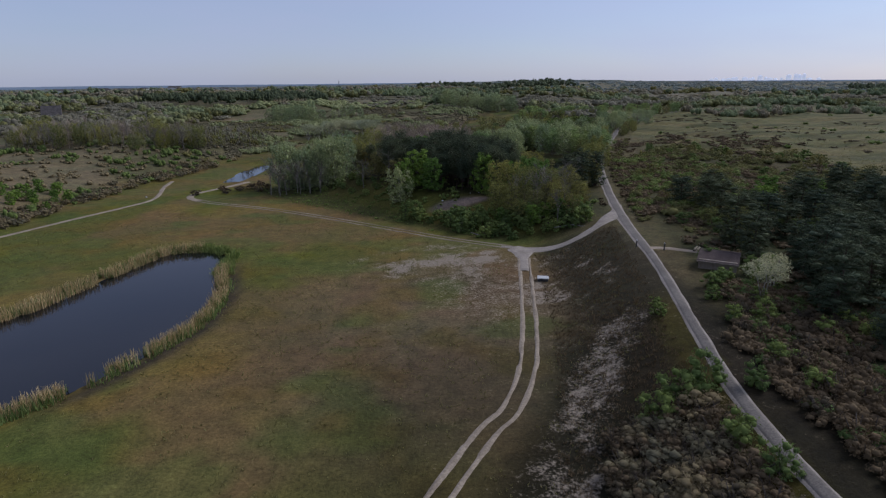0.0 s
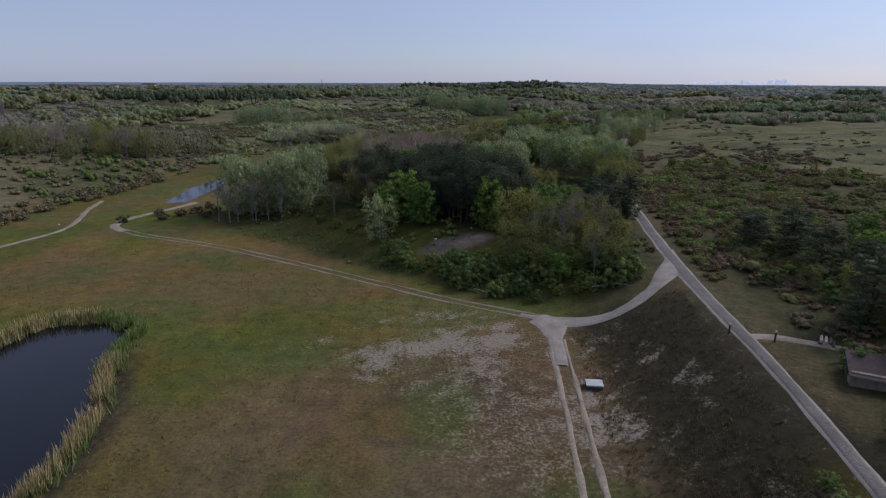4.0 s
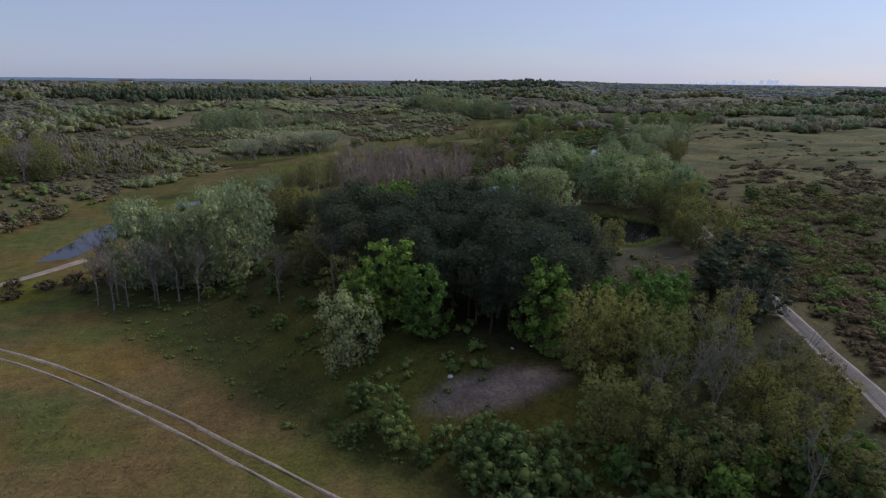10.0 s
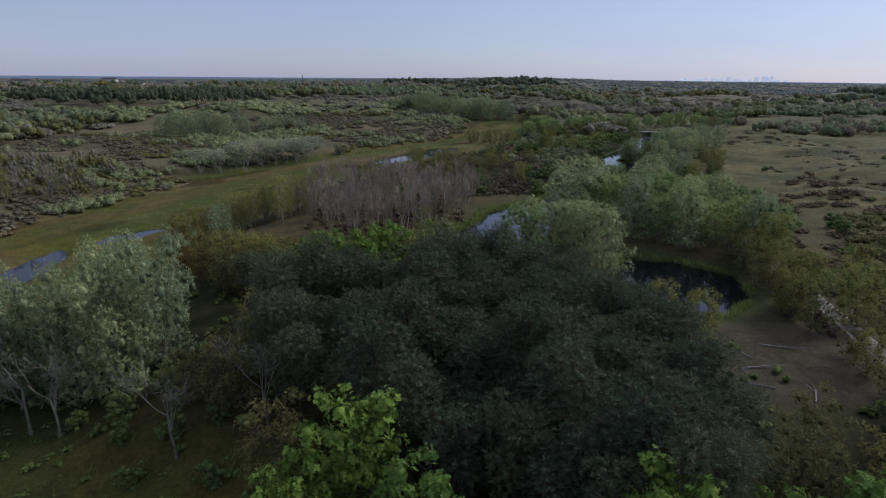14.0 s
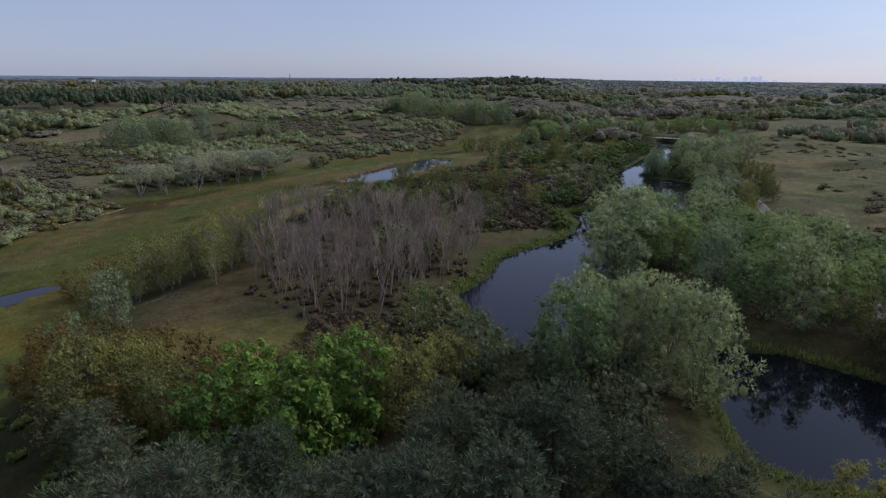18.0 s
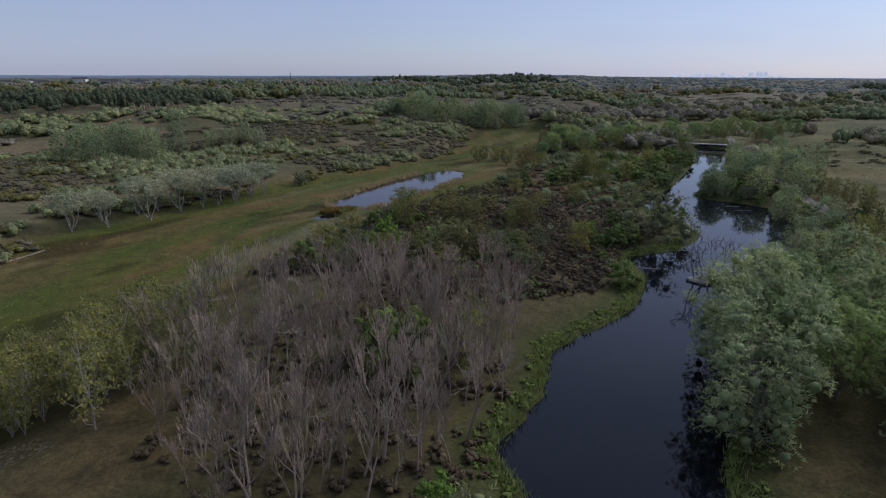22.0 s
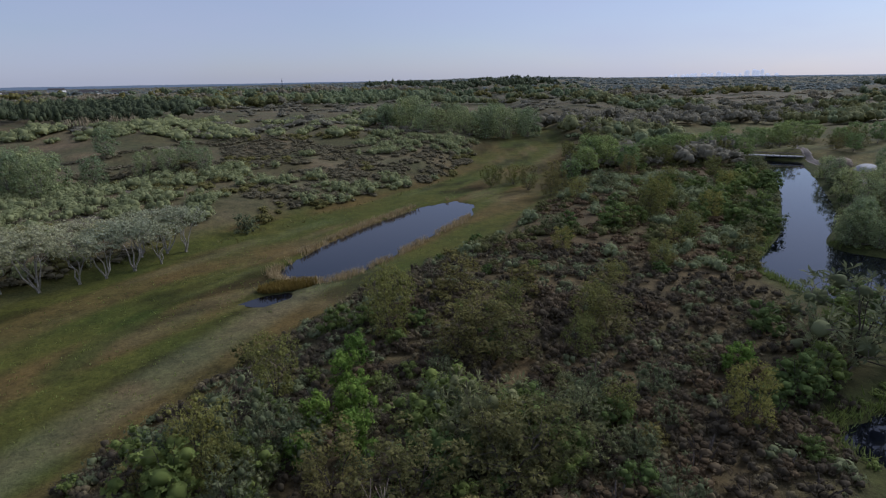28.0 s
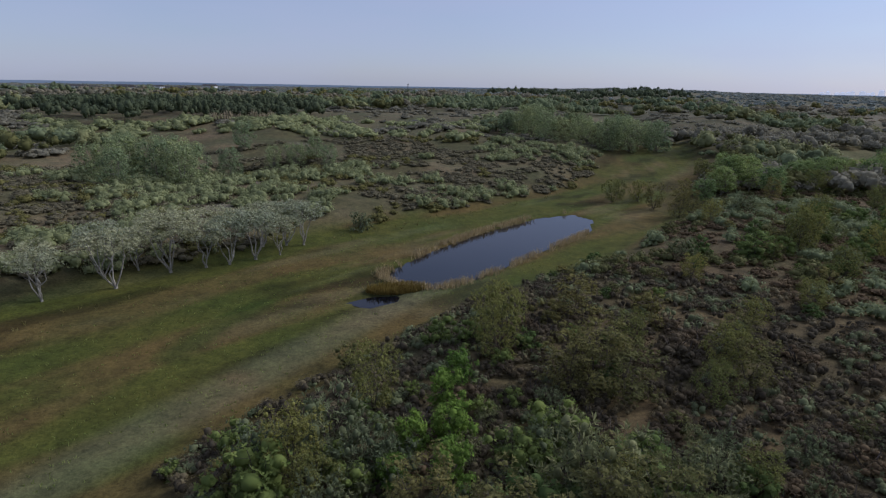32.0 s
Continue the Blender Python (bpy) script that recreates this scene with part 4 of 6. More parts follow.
SHRUBS = [make_tree(s, 2.9, 3.7, M["green"], "rounded hawthorn shrub in fresh green leaf", "hawthorn_shrub", "shrub", M["bark"], 4, 22, 20, 0.14, 0.05, 0.14, 0.35, "green shrubs", girth=0.02, slim=0.32, k=4, cup=0.3, flat=0.9, heart=0.6, fill=0.35) for s in (81, 82, 83)]
SHRUBS_BRIGHT = [make_tree(s, 4.6, 3.7, M["bright"], "tall elder shrub in bright green leaf", "elder_shrub", "shrub", M["bark"], 4, 34, 28, 0.15, 0.05, 0.125, 0.35, "green shrubs", girth=0.014, slim=0.34, k=4, cup=0.3, flat=1.0, heart=0.55, fill=0.35) for s in (84, 85)]
SHRUBS_OLIVE = [make_tree(s, 2.6, 3.5, M["olive"], "low oak scrub with olive-brown buds", "oak_shrub", "shrub", M["bark"], 4, 20, 18, 0.13, 0.05, 0.14, 0.35, "olive shrubs", girth=0.02, slim=0.26, k=4, cup=0.5, heart=0.45, fill=0.35) for s in (86, 87)]
SHRUBS_GREY = [make_tree(s, 2.4, 3.1, M["greygreen"], "creeping willow shrub with grey-green leaves", "willow_shrub", "shrub", M["bark"], 5, 22, 18, 0.13, 0.05, 0.12, 0.4, "grey-green shrubs", girth=0.018, slim=0.18, k=4, cup=1.0, flat=1.3, heart=0.4, fill=0.35) for s in (88, 89)]
BUCKS = [make_shrub(s, 1.25, 2.0, M["buck"], "rounded grey-brown sea buckthorn bush", "buckthorn_bush", per=420, leaf=0.06, n=14, slim=0.3, heart=0.5, group="sea buckthorn bushes") for s in (91, 92)]
HEATHS = [make_shrub(s, 1.1, 1.9, M["heath"], "rounded dark brown leafless bush", "heath_bush", per=420, leaf=0.06, n=14, slim=0.3, heart=0.5, group="brown bushes") for s in (93, 94)]
PROTOTYPES = PINES + PINES_LOW + POPLARS + POPLARS_GREEN + BRIGHTS + WILLOWS + OLIVES + RUSTS + BARES + BARE_GREY + BUDDING + WHITES + SHRUBS + SHRUBS_BRIGHT + SHRUBS_OLIVE + SHRUBS_GREY + BUCKS + HEATHS
used = set()


def put(kinds, x, y, scale=1.0, wide=1.0, turn=None, z=None):
    """Plant one of these kinds; the first of each kind is the prototype itself."""
    k = kinds[int(rng.integers(len(kinds)))]
    a = rng.uniform(0, 360) if turn is None else turn
    m = pose(x, y, ground_z(x, y) - 0.05 if z is None else z, 0, 0, a) @ Matrix.Diagonal((scale * wide, scale * wide, scale, 1))
    if k.name not in used:
        used.add(k.name)
        k.matrix_basis = m
        return k
    return copy_thing(k, m)


def scatter(kinds, poly, n, lo, hi, gap=1.5, keep=None, wide=1.0):
    """Plant up to n of these inside an outline, no two closer than gap, none in water or on a road."""
    p = np.array(poly)
    done, tries = [], 0
    while len(done) < n and tries < n * 30:
        tries += 1
        x, y = rng.uniform(*((p[:, 0].min(), p[:, 0].max()))), rng.uniform(p[:, 1].min(), p[:, 1].max())
        if not inside(np.array([x]), np.array([y]), list(poly))[0] or any((x - a) ** 2 + (y - b) ** 2 < gap * gap for a, b in done) or not dry(x, y) or (keep and not keep(x, y)):
            continue
        done.append((x, y))
        put(kinds, x, y, rng.uniform(lo, hi), wide)
    return done


def dry(x, y, room=0.8):
    ax, ay = np.array([x]), np.array([y])
    for _, poly, _ in WATERS:
        if to_shore(ax, ay, poly)[0] < room:
            return False
    for line, w in ((ROAD, 2.4), (LINK, 2.2), (TRACK, 2.0), (TRACK_WEST, 2.0), (PATH_NORTH, 1.8), (PATH_WEST, 1.8)):
        if to_line(ax, ay, line)[0][0] < w:
            return False
    return True


# the pine wood
scatter(PINES, [(-15, 148), (-13, 138), (-6, 133), (-1, 127), (6, 122.5), (11, 122), (15, 128), (16, 140), (12, 149), (6, 154), (-1, 155.5), (-9, 153)], 110, 0.76, 1.06, 2.0, wide=1.1)
for x, y in ((30.5, 133), (26.5, 128.5), (29, 125.5), (33, 129), (28, 131)):
    put(PINES_LOW, x, y, rng.uniform(0.85, 1.0), 1.1)
for x, y in ((-20, 159), (-17, 155)):
    put(PINES, x, y, rng.uniform(0.75, 0.9), 1.2)
# silver poplars on its west edge
for x, y in ((-38, 151), (-35, 155), (-36, 148), (-32, 151), (-31, 147), (-28.5, 150.5), (-27.5, 146.5), (-39.5, 147), (-32.5, 156.5), (-28.8, 154), (-41.5, 151), (-25.3, 149.8)):
    put(POPLARS, x, y, rng.uniform(1.02, 1.18), 0.95)
for x, y in ((-36.5, 143.5), (-38.6, 141), (-35.4, 142), (-41, 143.5), (-33.2, 142.8), (-39.8, 140), (-42.5, 141.5), (-30.5, 142)):
    put(BARE_GREY, x, y, rng.uniform(0.9, 1.2))
# bright maples, willows and oaks of the front
for x, y, s in ((-6, 127.5, 1.02), (-2.7, 123.6, 0.85), (-8.8, 125.5, 0.85), (8, 121, 0.95), (13.8, 121, 0.92), (17.2, 120.6, 0.88), (-12.8, 164.6, 1.0), (-14.2, 160.6, 0.95), (-8.5, 160.2, 0.95), (-6, 163.6, 0.95), (-10.5, 162.5, 0.9), (20, 123, 0.78)):
    put(BRIGHTS, x, y, s)
put(POPLARS, -9.5, 122, 0.72)
for x, y, s in ((10.4, 116, 1.02), (13.2, 116.2, 1.0), (16.6, 116.5, 0.85), (15, 112.5, 0.9), (-2.5, 165, 0.95), (-5.5, 169, 0.9), (-20.7, 167.5, 0.9), (-24.6, 166.5, 0.9), (-17.5, 163.5, 0.85), (38.5, 159, 0.95), (40.6, 153, 0.95), (23.5, 150, 0.8), (44, 173, 0.95), (0.5, 170, 0.8), (36, 156, 0.8), (21, 153, 0.8)):
    put(WILLOWS, x, y, s)
for x, y in ((20.3, 117), (19.9, 113), (22.5, 111), (23, 107.5), (17, 108), (20.5, 104.5), (16, 104), (25.5, 114), (24, 119), (13, 108), (-16, 145), (-12.5, 143), (-16.5, 140), (-20, 141), (-22.5, 169), (-25.5, 168.5), (-28, 172), (-20.5, 166), (22, 126), (18, 127), (21, 131), (-13, 137), (-17, 150), (-11, 131), (-19, 136), (-24, 163), (25, 121), (19, 110)):
    put(OLIVES + WILLOWS[:1] + BARE_GREY[:1], x, y, rng.uniform(0.8, 1.0))
scatter(RUSTS, [(-36, 176), (-20, 161), (-14, 165), (-14, 171), (-22, 175), (-30, 178)], 24, 0.62, 0.92, 2.3)
scatter(OLIVES, [(-14, 166), (-4, 163), (6, 166), (2, 172), (-12, 172)], 12, 0.6, 0.85, 2.6)
scatter(HEATHS, [(-12, 174), (-3, 173), (-2, 182), (-7, 184), (-11, 180)], 26, 1.2, 1.8, 1.4)
for x, y, s in ((-40.4, 202.3, 0.9), (-43, 199, 0.8), (-38.5, 198.5, 0.8), (-42, 205, 0.75)):
    put(RUSTS, x, y, s, 1.2)
scatter(SHRUBS, [(-9, 112), (0, 106), (10, 98.5), (22, 97.5), (26, 101), (24, 106), (14, 108), (4, 110), (-8, 117)], 46, 0.6, 1.3, 1.6)
scatter(OLIVES + WILLOWS + BARE_GREY + SHRUBS_BRIGHT, [(6, 108), (14, 101), (24, 99), (27, 106), (26, 116), (16, 112)], 22, 0.55, 0.9, 2.0)
scatter(SHRUBS, [(-30, 142), (-18, 130), (-10, 121), (-8, 128), (-18, 140), (-28, 150)], 16, 0.4, 0.85, 3.0)
# poplars round the canal's head
for x, y in ((11.8, 172), (14.9, 171), (17.7, 169.5), (19.5, 167.5), (17, 172.5), (10, 169), (30.5, 186), (26, 203), (31, 206.4), (35.5, 209), (26.5, 197.5), (28.5, 200)):
    put(POPLARS if rng.uniform() < 0.7 else POPLARS_GREEN, x, y, rng.uniform(0.85, 1.0), 1.0)
for x, y in ((33, 201), (38.5, 203), (41, 207), (45, 203), (44.5, 197), (45.5, 190), (45.5, 183), (44.5, 177), (37, 194), (33, 192), (39, 187), (36, 181), (30.5, 196), (40, 199), (36, 213), (43, 212), (48, 195), (48, 187), (42, 192), (33, 183), (47, 178), (40, 180), (49, 203)):
    put(POPLARS_GREEN if rng.uniform() < 0.75 else POPLARS, x, y, rng.uniform(0.78, 0.95), 1.12)
for x, y, s in ((26.4, 201.8, 1.1), (24.6, 196.6, 1.0), (21.8, 192.2, 0.95)):
    put(POPLARS, x, y, s, 1.35)
scatter(SHRUBS_GREY, [(2, 172), (6, 163), (13, 161), (14, 168), (8, 174), (4, 180), (0, 184)], 20, 0.9, 1.5, 1.6)
scatter(SHRUBS, [(-4, 176), (4, 170), (3, 182), (-2, 188)], 9, 0.6, 1.0, 2)
# bare aspen thicket
scatter(BARES, [(-21, 196), (-14, 184), (-3, 186), (3, 194), (7, 203), (9.5, 214), (6, 220), (-9, 220), (-19, 214), (-25, 207)], 165, 0.72, 1.12, 1.25, lambda x, y: math.hypot(x + 3.4, y - 202.6) > 3.4)
put(SHRUBS_BRIGHT, -0.8, 184.5, 1.05)
for x, y, s in ((-3.4, 202.6, 2.1), (-5.2, 203.8, 1.8), (-1.6, 203.6, 1.85), (-3.0, 205.2, 1.8)):
    put(SHRUBS, x, y, s, 1.1)
for x, y in ((-36, 198), (-32, 201.5), (-28.5, 208.5), (-27, 212), (-24.5, 195), (-22, 206), (-30, 196), (-33, 194), (-26, 201), (-38, 193), (2.4, 200), (3.5, 204), (-2, 178), (-30, 205), (-24, 210), (-34, 198)):
    put(BUDDING, x, y, rng.uniform(0.85, 1.15))
scatter(BUDDING, [(-38, 194), (-25, 197), (-19, 206), (-24, 216), (-34, 206)], 34, 0.8, 1.1, 1.7, wide=1.15)
for x, y, s in ((-31.3, 184.9, 0.62), (-33.2, 181, 0.4), (-34.5, 180, 0.38)):
    put(POPLARS, x, y, s)
# the bushy ridge between meadow and canal
for x, y, s in ((-7.2, 236.2, 1.0), (-4.6, 233.3, 1.1), (-5, 237.5, 0.95), (-6, 242, 1.05), (-5.4, 246, 0.95), (-8, 233, 0.7)):
    put(SHRUBS_BRIGHT, x, y, s)
for x, y, s in ((-11.2, 241.6, 0.85), (-2.9, 255.8, 0.85), (4.4, 233.4, 0.6), (-13.8, 233, 0.72), (-12, 231, 0.6), (-2.7, 251, 0.9), (16, 250.5, 0.75), (21.4, 234.5, 0.75), (13.5, 245.5, 0.6), (41, 294, 0.95), (39, 292, 0.9)):
    put(WILLOWS, x, y, s)
for x, y, s in ((5.2, 247, 0.95), (3, 246, 0.85), (7, 245.5, 0.85), (4.7, 260.7, 0.8), (4.4, 229.5, 0.9), (7, 231, 0.8), (2.1, 222.5, 0.8), (-5.5, 230, 0.7), (-1.2, 228, 0.8), (17, 249, 0.7)):
    put(OLIVES, x, y, s * 1.05, 1.4)
for x, y, s in ((23.4, 222.5, 1.35), (29.2, 240, 1.0), (42.5, 252, 1.6), (39.5, 249.5, 1.5), (31.5, 249, 1.2), (54.2, 300, 1.8), (57, 292, 1.8), (30.6, 287, 1.3), (24, 288, 1.2), (50, 286, 1.6), (61, 305, 1.7), (-8.2, 255, 1.1), (-5.4, 254, 1.1), (36, 290, 1.4), (46, 290, 1.4), (65, 312, 1.7), (70, 318, 1.7), (76, 328, 1.6), (52, 296, 1.5)):
    put(SHRUBS, x, y, s)
RIDGE = [(-25, 236), (-14, 224), (6, 216), (20, 219), (26, 231), (36, 243), (40, 262), (50, 288), (74, 322), (88, 350), (60, 350), (36, 330), (14, 292), (-6, 270), (-18, 250)]
scatter(SHRUBS, RIDGE, 44, 0.4, 1.15, 2.5)
scatter(SHRUBS_OLIVE, RIDGE, 55, 0.5, 1.2, 2.5)
scatter(SHRUBS_GREY, [(-16, 236), (4, 222), (16, 226), (18, 242), (0, 244)], 34, 0.5, 0.95, 1.7)
scatter(SHRUBS, [(-20, 236), (-10, 226), (12, 222), (14, 240), (-2, 246)], 18, 0.6, 1.0, 2.2)
for x, y, s in ((0, 231, 1.5), (3, 233.5, 1.6), (6, 235, 1.5), (8, 232, 1.4), (10, 235, 1.5), (-1, 236, 1.3), (-10, 234, 1.5), (-12.5, 236, 1.4), (-16, 234, 1.5), (-15, 231, 1.6), (-11, 229, 1.4), (1.5, 239, 1.3)):
    put(SHRUBS if (x * 7 + y) % 3 < 1.4 else SHRUBS_GREY, x, y, s)
scatter(HEATHS, [(-12, 228), (6, 217), (20, 221), (28, 236), (30, 256), (8, 262), (-4, 256)], 120, 0.75, 1.3, 1.2, wide=1.25)
scatter(OLIVES + WILLOWS, [(29, 126), (32.5, 126), (41, 160), (46, 176), (40, 178), (34, 150)], 17, 0.6, 0.95, 2.4)
# larger shrubs that stand out of the ridge
for kind, x, y, s, wide in ((WILLOWS, 48.9, 291.3, 0.75, 1.2), (SHRUBS, 54.0, 285.2, 1.6, 1.2), (SHRUBS, 31.7, 288.2, 1.5, 1.3), (SHRUBS, 74.0, 318.1, 1.5, 1.2), (SHRUBS_GREY, 35.7, 242.7, 2.2, 1.3), (SHRUBS, 27.4, 238.4, 1.3, 1.1), (OLIVES, 17.7, 254.1, 0.75, 1.2), (SHRUBS_OLIVE, 39.8, 296.9, 1.7, 1.3), (OLIVES, 51.7, 334.3, 0.8, 1.2), (SHRUBS, 54.3, 319.2, 1.4, 1.2), (SHRUBS_OLIVE, 12.5, 264.2, 1.6, 1.3), (WILLOWS, 45.1, 352.7, 0.7, 1.2), (SHRUBS_BRIGHT, 24.5, 241.1, 0.8, 1.1), (SHRUBS_GREY, 21.4, 286.0, 1.4, 1.2), (SHRUBS, 78.5, 350.8, 1.5, 1.3), (SHRUBS_GREY, 41.2, 320.0, 1.5, 1.2)):
    if dry(x, y, 0.4):
        put(kind, x, y, s, wide)
# row of pale poplars and scrub on the far side of the meadow
for x, y in ((-60, 258), (-56, 262), (-51, 268), (-48, 275), (-44.5, 278), (-42, 280), (-39.5, 283), (-37, 286), (-35.5, 292), (-54, 270), (-46, 284), (-41, 289), (-50, 278), (-58, 264), (-52, 274), (-38, 291)):
    put(WHITES, x, y, rng.uniform(0.95, 1.15), 1.1)
put(SHRUBS_GREY, -28.9, 303, 1.5)
for x, y, s in ((-79.5, 322, 0.95), (-78, 329, 0.95), (-84, 333, 0.95), (-74, 326, 0.85), (-90, 326, 0.95), (-84, 372, 0.8), (-60, 352, 0.7), (-86, 328, 0.95), (-72, 319, 0.8), (-94, 332, 0.9), (-70, 336, 0.7), (-56, 356, 0.6), (-66, 352, 0.6), (-50, 350, 0.55), (-88, 318, 0.8), (-82, 312, 0.75), (-94, 320, 0.8)):
    put(POPLARS, x, y, s, 1.3)
scatter(POPLARS + OLIVES[:1], [(-8, 416), (4, 409), (44, 405), (50, 424), (20, 440), (-6, 430)], 24, 0.8, 1.15, 5.0, wide=1.3)
for x, y in ((22.6, 346), (31, 325), (26, 342), (28, 334), (34, 328), (20, 340), (60, 386), (63, 351), (48, 372), (70, 372), (55, 360)):
    put(WILLOWS + OLIVES, x, y, rng.uniform(0.75, 1.0), 1.2)
# scrub round the near road
for x, y, s in ((18.2, 42.8, 1.25), (20.4, 43.6, 1.2), (16.3, 41.4, 1.1), (23.9, 42.6, 0.7), (19.8, 36.5, 0.95), (20.6, 33, 0.8), (22.1, 58, 0.55)):
    put(SHRUBS, x, y, s)
scatter(BUCKS + HEATHS, [(13, 41), (20.5, 41), (20.8, 26), (9, 26)], 110, 0.8, 1.2, 1.0, wide=1.2)
scatter(SHRUBS, [(26, 40), (29, 62), (36, 70), (46, 60), (46, 40)], 18, 0.5, 0.95, 2.5)
scatter(HEATHS, [(25, 30), (25.8, 45), (30, 62), (38, 58), (36, 30)], 60, 0.7, 1.2, 1.3)
for x, y in ((43, 58), (47, 66), (51, 74), (56, 70), (60, 80), (66, 86), (56, 84), (46, 52), (52, 62), (62, 66), (70, 76), (74, 90), (66, 98), (80, 98), (45, 112), (48.5, 107), (46, 103), (72, 108), (58, 92), (42, 64), (50, 57), (55, 64), (62, 74), (68, 68), (78, 84), (86, 90), (54, 78), (48, 71), (43.5, 108)):
    put(PINES_LOW, x, y, rng.uniform(0.72, 0.98), 1.45)
scatter(PINES_LOW, [(36, 48), (40, 82), (46, 104), (84, 112), (100, 92), (60, 44)], 56, 0.65, 1.0, 3.0, wide=1.4)
scatter(SHRUBS, [(32, 62), (36, 90), (44, 104), (70, 100), (60, 60), (40, 46)], 20, 0.6, 1.1, 2.6)
shore = bezier_line(CANAL + CANAL[:1], 1.0)
for kinds, lo, hi, step, near in (((SHRUBS, SHRUBS_OLIVE, SHRUBS_GREY, SHRUBS_OLIVE), (46, 272), (99, 361), 3.2, -1), ((SHRUBS_GREY, SHRUBS, POPLARS, BARE_GREY), (108, 352), (44, 224), 3.4, 1)):
    i0, i1 = [int(np.argmin(np.hypot(shore[:, 0] - a, shore[:, 1] - b))) for a, b in (lo, hi)]
    d, gone = 99.0, 0
    for k in range(min(i0, i1), max(i0, i1)):
        d += float(np.hypot(*(shore[k + 1] - shore[k])))
        if d < step:
            continue
        d = float(rng.uniform(-1.0, 0.8))
        for reach in (1.6, 3.6):
            t = shore[k + 1] - shore[k]
            out = np.array((-t[1], t[0])) / np.hypot(*t)
            x, y = shore[k] + out * (reach + rng.uniform(-0.4, 0.8))
            if to_shore(np.array([x]), np.array([y]), CANAL)[0] < 0.8:
                x, y = shore[k] - out * (reach + rng.uniform(-0.4, 0.8))
            kind = kinds[int(rng.integers(len(kinds)))]
            tall = kind is POPLARS or kind is BARE_GREY
            if dry(x, y, 0.8):
                put(kind, x, y, rng.uniform(0.4, 0.6) if tall else rng.uniform(0.5, 1.05), 1.2)
for x, y, s in ((29.9, 63.6, 0.9), (31.5, 65, 0.8), (22.5, 60, 0.5), (32.5, 66.5, 0.7), (28.5, 60.5, 0.6), (37.5, 67, 0.8), (39.5, 70, 0.9), (36, 65, 0.8)):
    put(SHRUBS, x, y, s)
put(WILLOWS, 42, 80.5, 0.62, 1.2)
for x, y, s in ((104, 338, 0.7), (101, 331, 0.65), (97.5, 324, 0.7), (93, 315, 0.7), (89, 306, 0.75), (85, 297, 0.75), (81, 288, 0.7), (108, 345, 0.7), (98, 306, 0.7), (103, 318, 0.7), (101, 299, 0.7), (94, 296, 0.7), (110, 328, 0.65), (78, 266, 0.7), (74, 257, 0.7)):
    if dry(x, y, 1.2):
        put(POPLARS if (x + y) % 3 < 1.6 else BARE_GREY, x, y, s, 1.2)
for x, y, s in ((77, 318.5, 1.5), (66.7, 319.3, 1.4), (58, 314, 1.3), (50, 309, 1.2), (58, 284.2, 1.5), (50.5, 284.8, 1.4), (30.4, 239.9, 1.3), (24.5, 236.9, 1.0), (28.7, 222, 1.2), (50.5, 252, 1.3), (40, 281, 1.2), (36, 300, 1.2), (44, 305, 1.1)):
    if dry(x, y, 1.2):
        put(SHRUBS, x, y, s)
for x, y, s in ((39.3, 279.7, 0.62), (46, 298, 0.6), (62, 310, 0.65), (22, 262, 0.5), (30, 268, 0.5), (12.9, 236, 0.5), (20, 276, 0.55), (55, 320, 0.6), (33, 312, 0.6), (70, 330, 0.65), (9, 255, 0.5)):
    if dry(x, y, 1.2):
        put(WILLOWS, x, y, s, 1.25)
scatter(OLIVES + POPLARS_GREEN + WILLOWS, [(34, 336), (60, 342), (92, 352), (96, 362), (70, 366), (36, 352)], 34, 0.6, 0.9, 3.4, wide=1.25)
scatter(POPLARS_GREEN + OLIVES, [(100, 366), (124, 352), (150, 372), (140, 400), (96, 384)], 26, 0.6, 0.85, 4.0, wide=1.3)
for x, y, s in ((33, 59, 0.75), (36, 63, 0.6)):
    put(WHITES, x, y, s)
for x, y, s in ((59, 108, 0.62), (47, 88, 0.55), (66, 105, 0.6), (50, 94, 0.5), (42, 92, 0.5), (45, 90, 0.55), (54, 100, 0.6), (62, 100, 0.55)):
    put(BRIGHTS if s > 0.56 else WILLOWS, x, y, s, 1.2)
BUSHLAND = [(36, 84), (60, 95), (100, 130), (110, 180), (70, 200), (48, 160), (38, 115)]
scatter(SHRUBS, BUSHLAND, 28, 0.5, 1.15, 3)
scatter(SHRUBS_OLIVE, BUSHLAND, 60, 0.6, 1.3, 3)
# west of the field
scatter(SHRUBS_BRIGHT, [(-86, 122), (-82, 132), (-96, 140), (-104, 128)], 12, 0.6, 0.9, 2.6)
scatter(BUCKS, [(-84, 95), (-82, 135), (-78, 165), (-70, 190), (-80, 192), (-90, 140), (-92, 95)], 95, 0.8, 1.5, 1.5)
scatter(BUDDING + WILLOWS + BARE_GREY + BARES, [(-84, 205), (-100, 195), (-150, 200), (-150, 235), (-96, 235)], 110, 0.85, 1.15, 2.4)
for x, y in ((-61, 142), (-57, 148), (-54, 143.5), (-50, 150), (-47, 146), (-49, 155), (-52, 147), (-46, 150)):
    put(HEATHS, x, y, 1.3)
BIRCH_WOOD = [(-150, 200), (-113, 203), (-88, 209), (-72, 222), (-70, 236), (-84, 256), (-118, 262), (-160, 245)]
scatter(BARE_GREY + BUDDING, [(-150, 199), (-113, 201), (-87, 207), (-68, 222), (-70, 228), (-88, 215), (-113, 209), (-150, 207)], 60, 0.75, 1.0, 1.6)
